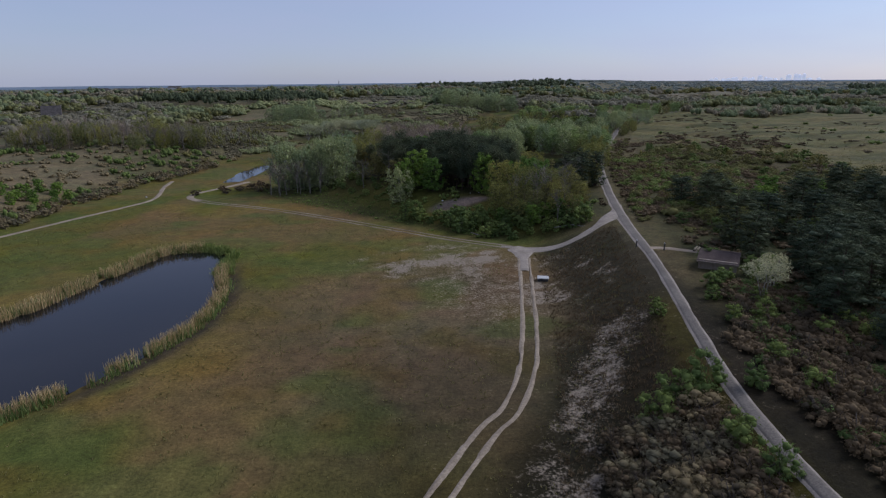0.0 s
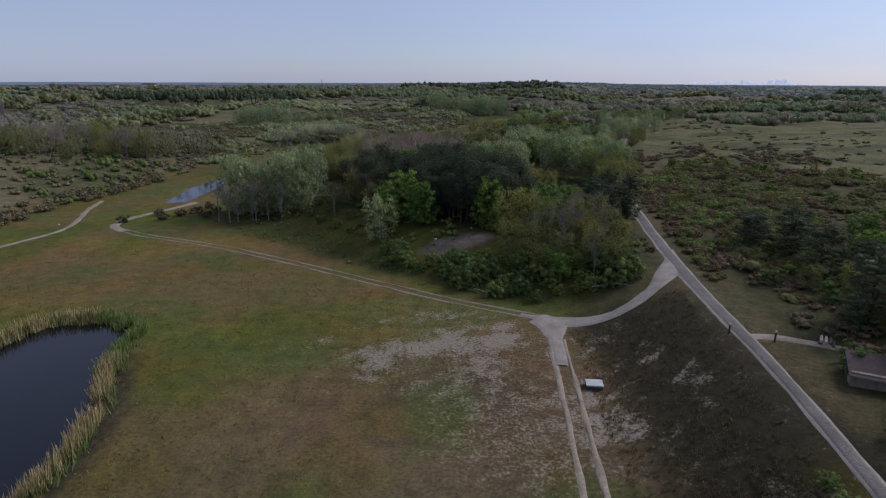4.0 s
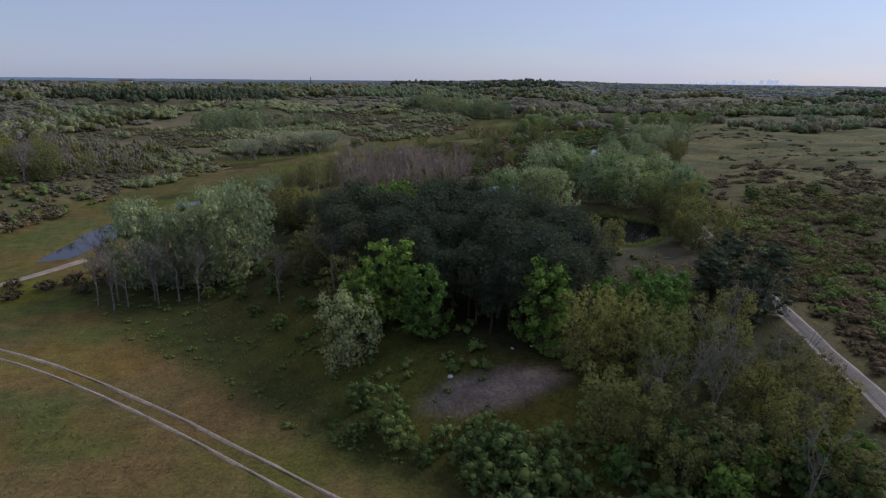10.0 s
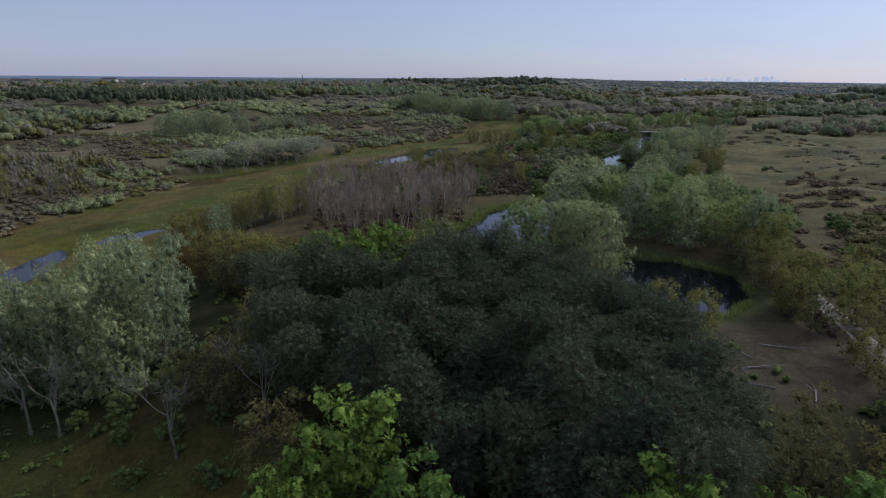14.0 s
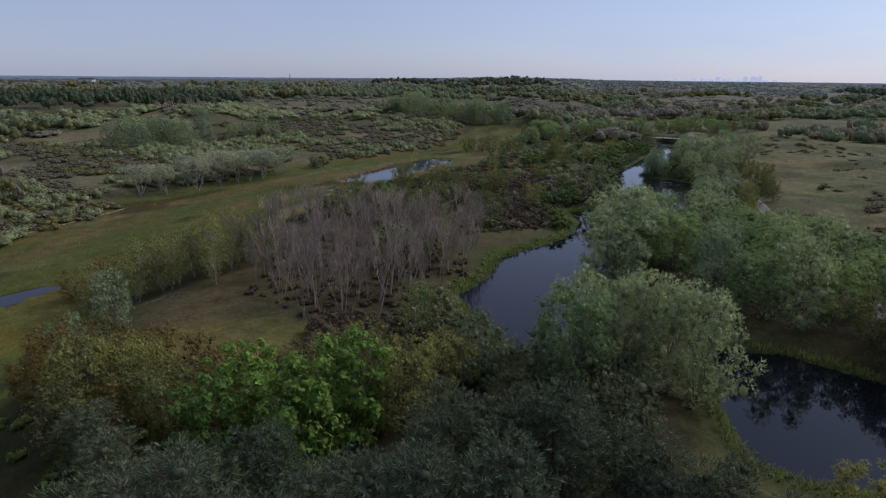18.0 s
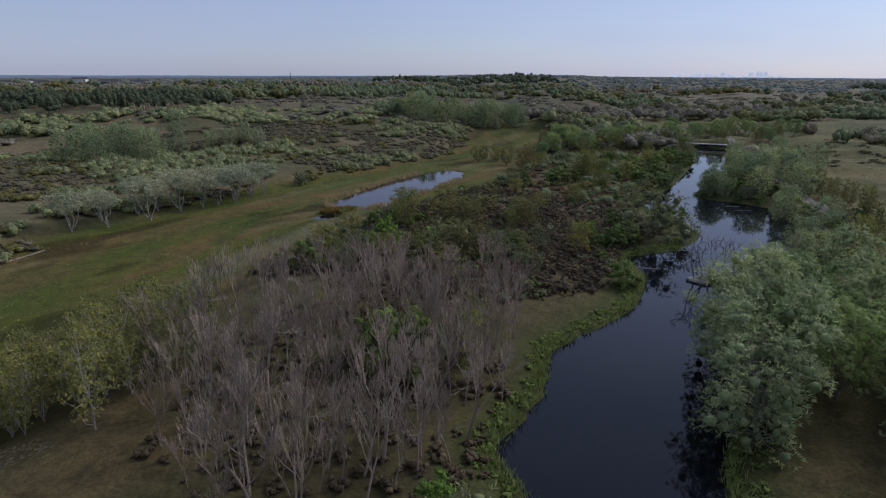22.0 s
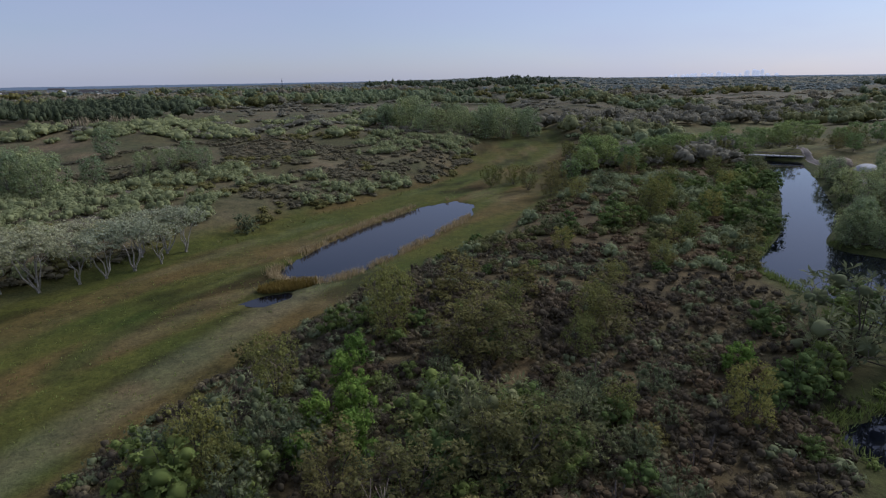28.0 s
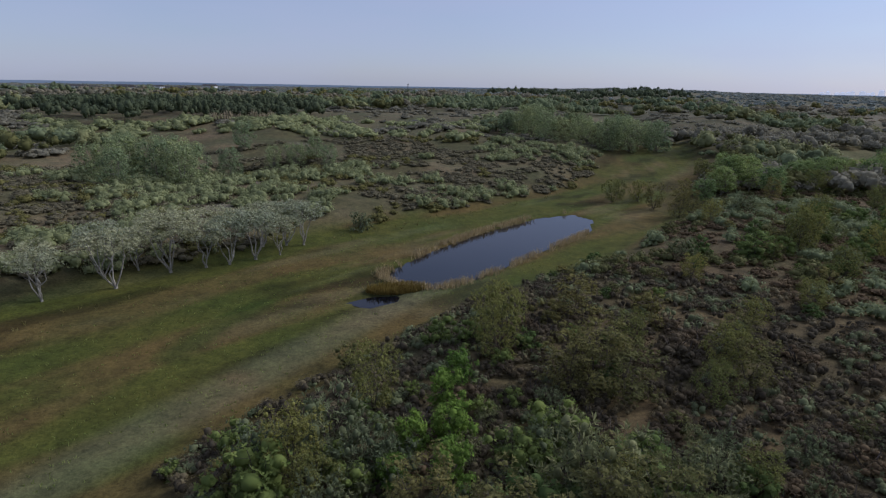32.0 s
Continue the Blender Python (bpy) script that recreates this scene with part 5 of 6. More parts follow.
# bushy islets of the canal
for x, y, s in ((70, 279, 0.75), (64, 258, 0.6), (78, 274, 0.65), (85, 292, 0.7), (67, 272, 0.6), (74, 270, 0.65), (61.5, 255, 0.55), (80, 283, 0.7), (72, 286, 0.6)):
    put(POPLARS, x + 3, y, s, 1.3)
scatter(SHRUBS_GREY + SHRUBS, [(64, 268), (72, 290), (84, 300), (90, 290), (76, 258), (60, 240), (52, 226), (56, 224), (76, 250)], 44, 0.7, 1.4, 2.0)
scatter(OLIVES + WILLOWS, [(50, 216), (56, 224), (72, 252), (86, 280), (84, 262), (64, 226)], 18, 0.5, 0.75, 3)

for k in PROTOTYPES:
    if k.name not in used:
        for o in list(k.children_recursive) + [k]:
            bpy.data.objects.remove(o)

# ---------------------------------------------------------------- scrub and woods past counting
def thicket(name, material, spots, label, category, leaf=0.16, per=26, heart=0.8, slim=0.6, loose=0.55, domes=4, crown=0.45):
    """Crowns past counting, joined: each spot is x, y, width, height, and each crown a few uneven domes."""
    s = np.repeat(np.array(spots), domes, axis=0)
    n = len(s)
    if domes > 1:
        a, r = rng.uniform(0, 6.28, n), 0.34 * rng.uniform(0.2, 1, n) ** 0.5
        s = np.c_[s[:, 0] + s[:, 2] * r * np.cos(a), s[:, 1] + s[:, 2] * r * np.sin(a), s[:, 2] * rng.uniform(0.36, 0.62, n), s[:, 3] * (1.08 - 1.3 * r) * rng.uniform(0.75, 1.1, n)]
        per, leaf = max(6, int(per * 1.3 / domes)), leaf * 1.75
    z = height(s[:, 0], s[:, 1])
    c = np.c_[s[:, :2], z + s[:, 3] * crown]
    half = np.c_[s[:, 2] / 2, s[:, 2] / 2, s[:, 3] * (1.03 - crown)]
    hv = c[:, None] + BALL_V[None] * half[:, None] * heart * rng.uniform(0.6, 1.1, (n, len(BALL_V), 1))
    hf = BALL_F[None] + (np.arange(n) * len(BALL_V))[:, None, None]
    d = rng.normal(0, 1, (n, per, 3))
    d[..., 2] = np.abs(d[..., 2]) * 1.1 - 0.3
    d /= np.linalg.norm(d, axis=2)[..., None]
    p = c[:, None] + d * half[:, None] * rng.uniform(0.78, 1.12, (n, per, 1))
    v, f = quads_at(p.reshape(-1, 3), np.repeat(s[:, 2] * leaf, per), (d + (0, 0, 0.5)).reshape(-1, 3), rng, slim, loose)
    ob = mesh_object(name, np.vstack([v, hv.reshape(-1, 3)]), np.vstack([f, hf.reshape(-1, 4) + len(v)]), material, smooth_shade=True)
    return tagged(ob, label, category, kind="stuff")


def spread(poly, n, room=1.0, patch=None):
    """Random dry places inside an outline; patch: only where the plant grows in patches."""
    p = np.array(poly)
    x = rng.uniform(p[:, 0].min(), p[:, 0].max(), n * 3)
    y = rng.uniform(p[:, 1].min(), p[:, 1].max(), n * 3)
    ok = inside(x, y, list(poly))
    for _, w, _ in WATERS:
        ok &= to_shore(x, y, w) > room
    for line, w in ((ROAD, 2.2), (LINK, 2.2), (TRACK, 2.0), (TRACK_WEST, 2.0), (PATH_NORTH, 1.8), (PATH_WEST, 1.8), ([(-62, 255), (-48, 273), (-34, 292)], 5.0)):
        ok &= to_line(x, y, line)[0] > w
    if patch:
        ok &= rough(x / patch[0], y / patch[0], patch[1]) > patch[2]
    return x[ok][:n], y[ok][:n]


def sized(x, y, lo, hi, tall=0.7):
    w = rng.uniform(lo, hi, len(x))
    return list(zip(x, y, w, w * tall * rng.uniform(0.8, 1.2, len(x))))


DUNES_WEST = [(-120, 200), (-76, 190), (-67, 222), (-60, 250), (-48, 275), (-28, 308), (-5, 336), (14, 358), (26, 400), (-60, 400), (-130, 330)]
RIDGE_SOUTH = [(-25, 236), (-14, 224), (6, 216), (20, 219), (26, 231), (36, 243), (38, 258), (30, 276), (6, 284), (-6, 270), (-18, 250)]
RIDGE_NORTH = [(4, 280), (30, 270), (40, 262), (50, 288), (74, 322), (88, 350), (60, 350), (36, 330), (14, 292)]
thicket("heath_scrub", M["heath"], sized(*spread(RIDGE_SOUTH, 1700, patch=(9, 113, 0.3)), 1.0, 2.4, 0.6), "dense dark brown leafless scrub on the ridge", "scrub", 0.034, 190, 0.6, 0.3, 0.8, domes=3)
thicket("grey_scrub", M["buck"], sized(*spread(RIDGE_SOUTH, 600, patch=(7, 115, 0.45)), 0.8, 2.2, 0.55), "grey-brown scrub on the ridge", "scrub", 0.034, 190, 0.6, 0.3, 0.8, domes=3)
thicket("green_scrub", M["greygreen"], sized(*spread(RIDGE_SOUTH, 420, patch=(8, 117, 0.48)), 0.8, 2.4, 0.55), "low grey-green willow scrub on the ridge", "scrub", 0.05, 60, 0.66)
thicket("heath_scrub", M["heath"], sized(*spread(RIDGE_NORTH, 700, patch=(11, 119, 0.44)), 1.2, 3.0, 0.4), "brown scrub on the far ridge", "scrub", 0.055, 60, 0.7)
thicket("olive_scrub", M["olive"], sized(*spread(RIDGE_NORTH, 260, patch=(12, 125, 0.45)), 1.4, 4.0, 0.5), "olive scrub on the far ridge", "scrub", 0.045, 100, 0.7)
thicket("green_scrub", M["woodgreen"], sized(*spread(RIDGE_NORTH, 260, patch=(14, 121, 0.48)), 1.8, 4.6, 0.55), "green shrubs on the far ridge", "scrub", 0.045, 110, 0.7)
x, y = spread([(0, 172), (12, 165), (30, 205), (66, 250), (62, 290), (40, 270), (26, 236), (4, 210)], 3200, 0.3)
d = to_shore(x, y, CANAL)
ok = (d > 0.3) & (d < 1.9)
thicket("bank_scrub", M["green"], sized(x[ok], y[ok], 0.6, 1.6, 0.3), "low green growth along the canal's bank", "scrub", 0.06, 44, 0.6)
thicket("grey_scrub", M["buck"], sized(*spread(DUNES_WEST, 1700, patch=(22, 101, 0.42)), 2.2, 5.0, 0.26), "grey-brown sea buckthorn scrub on the dunes", "scrub", 0.05, 60, 0.7)
thicket("green_scrub", M["woodgreen"], sized(*spread(DUNES_WEST, 1100, patch=(30, 103, 0.52)), 2.4, 5.6, 0.55), "green dune shrubs in patches", "scrub", 0.045, 120, 0.7)
thicket("olive_scrub", M["olive"], sized(*spread(DUNES_WEST, 700, patch=(24, 105, 0.50)), 1.8, 4.6, 0.42), "olive-brown budding dune shrubs", "scrub", 0.045, 110, 0.7)
thicket("heath_scrub", M["heath"], sized(*spread([(36, 60), (62, 64), (104, 120), (120, 200), (100, 250), (62, 205), (46, 150), (37, 110), (36, 84)], 520, patch=(15, 107, 0.46)), 2.4, 5.0, 0.22), "dark brown low scrub beside the road", "scrub", 0.05, 70, 0.6)
thicket("olive_scrub", M["olive"], sized(*spread(BUSHLAND, 380), 2.0, 5.0, 0.34), "olive-brown shrubs beside the road", "scrub", 0.05, 100, 0.7)
thicket("green_scrub", M["green"], sized(*spread([(25.5, 18), (26.5, 50), (31, 66), (48, 60), (60, 20)], 160, patch=(7, 127, 0.5)), 0.9, 2.4, 0.5), "low green scrub beside the near road", "scrub", 0.06, 80, 0.6)
thicket("heath_scrub", M["heath"], sized(*spread([(25, 18), (26, 50), (31, 66), (48, 60), (60, 20)], 900), 1.4, 2.8, 0.45), "dark brown buckthorn beside the near road", "scrub", 0.05, 90, 0.7, 0.4)
thicket("grey_scrub", M["buck"], sized(*spread([(-150, 60), (-84, 80), (-84, 130), (-80, 165), (-70, 200), (-84, 215), (-150, 200)], 480), 1.3, 2.8, 0.5), "grey-brown buckthorn scrub west of the field", "scrub", 0.065, 40)
thicket("green_scrub", M["green"], sized(*spread([(-150, 60), (-84, 80), (-84, 130), (-80, 165), (-70, 200), (-84, 215), (-150, 200)], 340, patch=(14, 123, 0.45)), 1.6, 4.0, 0.65), "green dune shrubs west of the field", "scrub", 0.05, 60, 0.75)
thicket("undergrowth", M["green"], sized(*spread(WOOD_SLOPE, 240), 0.5, 1.4, 0.35), "low green herbs on the slope before the wood", "undergrowth", 0.07, 36, 0.6)
thicket("undergrowth", M["green"], sized(*spread(WOOD, 260), 0.8, 2.0, 0.6), "low green undergrowth of the wood", "undergrowth", 0.07, 40)
thicket("undergrowth", M["heath"], sized(*spread([(-20, 192), (-4, 176), (4, 186), (6, 206), (0, 222), (-20, 218)], 420), 0.7, 1.6, 0.5), "brown undergrowth between the aspens", "undergrowth", 0.07, 40)
thicket("low_scrub", M["heath"], sized(*spread([(60, 190), (90, 250), (130, 380), (330, 420), (330, 180), (150, 130)], 520, patch=(34, 109, 0.58)), 1.4, 3.4, 0.22), "low brown scrub on the open dunes", "scrub", 0.05, 80, 0.6)
thicket("green_scrub", M["green"], sized(*spread([(60, 190), (90, 250), (130, 380), (330, 420), (330, 180), (150, 130)], 60, patch=(40, 111, 0.5)), 1.5, 4.0, 0.5), "scattered green shrubs on the open dunes", "scrub", 0.05, 80)


NEAR_EAST = [(33, 100), (50, 98), (72, 138), (66, 178), (50, 178), (38, 130)]
thicket("heath_scrub", M["heath"], sized(*spread(NEAR_EAST, 420), 1.4, 3.6, 0.4), "dark brown scrub between the road and the open dunes", "scrub", 0.042, 120, 0.6, 0.34, 0.7)
thicket("green_scrub", M["green"], sized(*spread(NEAR_EAST, 170), 1.4, 4.0, 0.5), "green shrubs between the road and the open dunes", "scrub", 0.042, 120, 0.6)
x, y = spread([(27, 96), (34, 96), (52, 170), (70, 226), (60, 226), (40, 168)], 900)
d = to_line(x, y, ROAD)[0]
ok = (d > 1.5) & (d < 7)
first = rng.uniform(0, 1, len(x)) < 0.55
for pick, material, label in ((ok & first, M["heath"], "dark brown scrub along the road's verge"), (ok & ~first, M["olive"], "olive scrub along the road's verge")):
    thicket("verge_scrub", material, sized(x[pick], y[pick], 1.0, 2.4, 0.45), label, "scrub", 0.05, 80, 0.6)


def fan(n, near, far, half=52.0):
    """Places spread evenly over the view from near to far."""
    r = near * (far / near) ** rng.uniform(0, 1, n)
    a = np.radians(rng.uniform(-half, half, n))
    return r * np.sin(a) - 2, r * np.cos(a) + 60


x, y = spread(BIRCH_WOOD, 420)
first = rng.uniform(0, 1, len(x)) < 0.55
for pick, material, label in ((first, M["brownwood"], "grey-brown birch wood just coming into bud"), (~first, M["olive"], "olive haze of buds in the birch wood")):
    thicket("birch_wood", material, list(zip(x[pick], y[pick], rng.uniform(3, 5, pick.sum()), rng.uniform(4.8, 6.8, pick.sum()))), label, "woodland", 0.04, 170, 0.45, 0.22, 0.8, crown=0.62)
PINE_MASS = [(-160, 402), (-123, 424), (-107, 440), (-92, 464), (-104, 520), (-160, 560), (-270, 540), (-215, 430)]
x, y = spread(PINE_MASS, 420)
thicket("pine_plantation", M["pine"], list(zip(x, y, rng.uniform(5, 8.5, len(x)), rng.uniform(8.5, 11.5, len(x)))), "dark pine plantation on the dunes", "woodland", 0.05, 140, 0.8, crown=0.72)
x, y = spread([(-120, 410), (-104, 425), (-96, 440), (-108, 446), (-124, 430)], 30)
thicket("bare_wood", M["brownwood"], list(zip(x, y, rng.uniform(2.5, 4, len(x)), rng.uniform(5, 8, len(x)))), "grey-brown bare trees before the pines", "woodland", 0.05, 90, 0.5, 0.3)
EAST_BELT = [(140, 352), (175, 336), (260, 350), (420, 400), (420, 450), (240, 400), (150, 376)]
x, y = spread(EAST_BELT, 150)
half = rng.uniform(0, 1, len(x)) < 0.55
for pick, material, label in ((half, M["woodgreen"], "belt of trees in young leaf behind the open dunes"), (~half, M["brownwood"], "grey-brown trees in the belt behind the open dunes")):
    thicket("tree_belt", material, list(zip(x[pick], y[pick], rng.uniform(6, 9.5, pick.sum()), rng.uniform(4.5, 7.5, pick.sum()))), label, "woodland", 0.042, 130, 0.78)

x, y = (np.concatenate(k) for k in zip(fan(9000, 250, 800), fan(9000, 800, 4300)))
dist = np.hypot(x, y - 60)
cell = 0.86 * rough(x / (45 + y * 0.05), y / (32 + y * 0.03), 81) + 0.14 * rng.uniform(0, 1, len(x))
grove = rough(x / 80, y / 46, 87) > 0.45
stray = rng.uniform(0, 1, len(x)) < 0.3
side_w, side_p = to_line(x, y, WEST), to_line(x, y, PLATEAU)
d_w, d_p = -side_w[0] * side_w[1], side_p[0] * side_p[1]
open_east = (x > 55 + (y - 200) * 0.2) & (y < 440) & (x < 420)
free = ((d_w > 6) & ~((x > -130) & (y < 400) & (d_w > 0))) | ((d_p > 4) & (y > 345)) | (y > 430)
for _, poly, _ in WATERS:
    free &= to_shore(x, y, poly) > 2
free &= to_line(x, y, ROAD)[0] > 3
free &= ~open_east & ~inside(x, y, PINE_MASS)
free &= grove | stray
low_west = (x < -15) & (x > -240) & (y < 520) & (y > 380)
bearing = np.degrees(np.arctan2(x, y - 100))
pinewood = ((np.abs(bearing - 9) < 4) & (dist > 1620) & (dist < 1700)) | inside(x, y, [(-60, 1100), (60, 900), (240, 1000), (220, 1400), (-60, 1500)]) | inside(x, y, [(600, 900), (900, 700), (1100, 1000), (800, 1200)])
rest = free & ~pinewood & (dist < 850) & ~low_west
size = 5.6 + 0.006 * dist
kinds = (
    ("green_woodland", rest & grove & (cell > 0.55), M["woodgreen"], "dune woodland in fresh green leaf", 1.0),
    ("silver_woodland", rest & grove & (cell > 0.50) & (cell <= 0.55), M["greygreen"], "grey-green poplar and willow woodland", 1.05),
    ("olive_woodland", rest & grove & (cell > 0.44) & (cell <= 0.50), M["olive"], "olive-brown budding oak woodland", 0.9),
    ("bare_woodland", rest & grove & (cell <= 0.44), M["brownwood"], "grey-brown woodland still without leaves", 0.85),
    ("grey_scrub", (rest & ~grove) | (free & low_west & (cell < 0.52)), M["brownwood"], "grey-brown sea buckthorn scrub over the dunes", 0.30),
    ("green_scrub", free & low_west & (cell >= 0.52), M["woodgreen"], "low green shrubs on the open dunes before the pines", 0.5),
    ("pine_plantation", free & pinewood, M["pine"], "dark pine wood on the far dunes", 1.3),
    # from 850 m on, leaf colour carries the distance haze
    ("far_woodland", free & ~pinewood & (dist >= 850), M["farhaze"], "haze-tinted woods and scrub on the far plain", 0.6),
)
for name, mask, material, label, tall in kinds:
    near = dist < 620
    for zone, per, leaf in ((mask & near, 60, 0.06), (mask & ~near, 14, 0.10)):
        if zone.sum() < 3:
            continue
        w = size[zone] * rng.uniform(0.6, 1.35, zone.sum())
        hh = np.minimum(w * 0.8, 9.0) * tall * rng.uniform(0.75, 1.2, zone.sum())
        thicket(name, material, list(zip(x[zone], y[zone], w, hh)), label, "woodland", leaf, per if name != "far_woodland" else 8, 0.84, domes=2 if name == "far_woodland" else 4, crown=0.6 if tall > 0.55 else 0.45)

# ---------------------------------------------------------------- reeds and tussocks
def blades(name, material, x, y, z, tall, wide, label, category, lean=0.12):
    """Upright blades past counting."""
    n = len(x)
    a = rng.uniform(0, 6.28, n)
    d = np.stack([np.cos(a), np.sin(a), 0 * a], -1) * (wide / 2)
    b = np.stack([x, y, z], -1)
    h = tall * rng.uniform(0.6, 1.25, n)
    top = b + np.stack([rng.normal(0, lean, n) * h, rng.normal(0, lean, n) * h, h], -1)
    v = np.stack([b - d, b + d, top + d * 0.35, top - d * 0.35], 1).reshape(-1, 3)
    return tagged(mesh_object(name, v, np.arange(4 * n).reshape(n, 4), material), label, category, kind="stuff")


def along_shore(poly, n, lo, hi, keep=None):
    p = bezier_line(poly + poly[:1], 0.5)
    i = rng.integers(0, len(p), n)
    q = p[i] + rng.normal(0, 0.75, (n, 2))
    d = to_shore(q[:, 0], q[:, 1], poly)
    ok = (d > lo) & (d < hi)
    ok &= rough(q[:, 0] / 2.5, q[:, 1] / 2.5, 131) > 0.36
    if keep is not None:
        ok &= keep(q[:, 0], q[:, 1])
    return q[ok, 0], q[ok, 1]


x, y = along_shore(POND_SOUTH, 15000, -1.0, 1.2, lambda a, b: ~((a > -40) & (b > 84)))
blades("reed_bed", M["reed"], x, y, height(x, y), 1.25, 0.07, "dry straw-coloured reeds fringing the pond", "reeds")
x, y = along_shore(POND_SOUTH, 15000, -1.4, 2.0, lambda a, b: (a > -42) & (b > 80))
blades("sedge_bed", M["sedge"], x, y, height(x, y), 0.9, 0.10, "green sedge at the head of the pond", "sedge", 0.3)
x, y = along_shore(POND_SOUTH, 6000, 0.2, 1.8)
blades("sedge_bed", M["sedge"], x, y, height(x, y), 0.45, 0.08, "low sedge along the pond's bank", "sedge", 0.35)
x, y = along_shore(POND_NORTH, 9000, -0.6, 1.6, lambda a, b: (rough(a / 7, b / 7, 141) > 0.42) | (b < 284))
blades("reed_bed", M["reed"], x, y, height(x, y), 0.8, 0.08, "low tan reeds round the meadow pond", "reeds", 0.25)
a, r = rng.uniform(0, 6.28, 2200), rng.uniform(0, 1, 2200) ** 0.5
x, y = -16.4 + 3.6 * r * np.cos(a), 273.6 + 1.7 * r * np.sin(a) + 1.2 * r * np.cos(a)
blades("reed_bed", M["rust"], x, y, height(x, y), 0.7, 0.10, "rusty dead reeds at the near end of the meadow pond", "reeds", 0.3)
x, y = along_shore(POND_SOUTH, 14000, -0.6, 1.7)
blades("sedge_bed", M["sedge"], x, y, height(x, y), 0.85, 0.09, "green sedge among the reeds of the pond", "sedge", 0.25)
x, y = along_shore(CANAL, 16000, -0.3, 1.8, lambda a, b: a < 60)
blades("sedge_bed", M["sedge"], x, y, height(x, y), 0.6, 0.10, "green sedge along the canal's bank", "sedge", 0.35)
x, y = along_shore(POND_PINE, 3500, -0.2, 1.4)
blades("sedge_bed", M["sedge"], x, y, height(x, y), 0.5, 0.10, "green sedge round the wood pond", "sedge", 0.35)


def tussocks(name, material, poly, n, each, tall, label, patch=None):
    x, y = spread(poly, n, 0.6, patch)
    x, y = np.repeat(x, each) + rng.normal(0, 0.10, len(x) * each), np.repeat(y, each) + rng.normal(0, 0.10, len(y) * each)
    return blades(name, material, x, y, height(x, y) - 0.02, tall, 0.06, label, "grass", 0.5)


FIELD = [(-70, 20), (20, 20), (24, 50), (27, 76), (26, 92), (8, 97), (-40, 126), (-70, 130), (-78, 100)]
tussocks("grass_tussocks", M["grass"], FIELD, 5200, 5, 0.16, "short dry grass tussocks on the mossy turf", (6, 151, 0.42))
tussocks("grass_tussocks", M["sedge"], [(-36, 132), (-8, 112), (12, 99), (0, 108), (-26, 138)], 900, 5, 0.25, "longer grass along the wood's edge")
tussocks("grass_tussocks", M["heath"], [(6, 24), (21, 24), (24, 60), (28, 96), (14, 90), (12, 60)], 3200, 6, 0.24, "rough marram tufts on the sandy bank")
tussocks("grass_tussocks", M["grass"], [(-80, 205), (-60, 250), (-28, 306), (15, 356), (12, 350), (-24, 303), (-57, 246), (-74, 204)], 1500, 6, 0.4, "pale marram along the dune foot")
tussocks("grass_tussocks", M["sedge"], [(-60, 215), (-46, 270), (-4, 328), (28, 345), (10, 298), (-20, 250), (-40, 195)], 2500, 4, 0.16, "short green meadow grass", (7, 153, 0.4))
tussocks("grass_tussocks", M["grass"], [(50, 150), (75, 235), (120, 330), (210, 330), (210, 170), (90, 120)], 2600, 5, 0.35, "dry marram on the open dunes", (8, 155, 0.4))

# ---------------------------------------------------------------- things that people left
def box(bm, size, at=(0, 0, 0), turn=None, bevel=0.02):
    g = bmesh.ops.create_cube(bm, size=1.0)
    m = Matrix.Translation(at) @ (turn or Matrix()) @ Matrix.Diagonal((*size, 1))
    bmesh.ops.transform(bm, matrix=m, verts=g["verts"])
    if bevel:
        edges = {e for v in g["verts"] for e in v.link_edges}
        bmesh.ops.bevel(bm, geom=list(edges), offset=bevel, segments=2, affect='EDGES')
    return bm


def thing(name, label, category, m, group=""):
    e = new(name)
    e.matrix_basis = m
    return tagged(e, label, category, group)


z = ground_z(13.5, 77.9)
slab = thing("concrete_slab", "pale flat concrete cover slab on a dark plinth in the turf", "concrete slab", pose(13.5, 77.9, z, 0, 0, -8))
part("plinth", box(bmesh.new(), (1.42, 1.12, 0.42), (0, 0, 0.16)), M["slate"], slab, "dark stained plinth")
part("top", box(bmesh.new(), (1.55, 1.25, 0.12), (0, 0, 0.43), bevel=0.03), M["concrete"], slab, "pale concrete top")

z = ground_z(36, 70.5)
shed = thing("shed", "low timber shed with a brown felt roof", "shed", pose(33.9, 71.2, z - 0.25, 0, 0, -28))
part("wall", box(bmesh.new(), (4.3, 2.8, 1.5), (0, 0, 0.7)), M["wood"], shed, "weathered board wall")
part("roof", box(bmesh.new(), (4.7, 3.5, 0.10), (0, 0, 1.6), Matrix.Rotation(radians(-11), 4, 'X').inverted()), M["felt"], shed, "brown felt roof")
for yy in (-1.76, 1.76):
    part("verge", box(bmesh.new(), (4.75, 0.06, 0.16), (0, yy, 1.6 + yy * 0.19)), M["wood"], shed)
part("door", box(bmesh.new(), (0.05, 0.9, 1.3), (-2.18, 0.3, 0.65)), M["slate"], shed)

for x, y in ((30.1, 79.0), (27.0, 81.2)):
    post = thing("marker_post", "short black and white wooden marker post", "post", pose(x, y, ground_z(x, y), 0, 0, 20), "marker posts")
    part("post", box(bmesh.new(), (0.14, 0.14, 1.0), (0, 0, 0.45)), M["slate"], post)
    part("cap", box(bmesh.new(), (0.15, 0.15, 0.18), (0, 0, 1.03)), M["plaster"], post, "white painted cap")


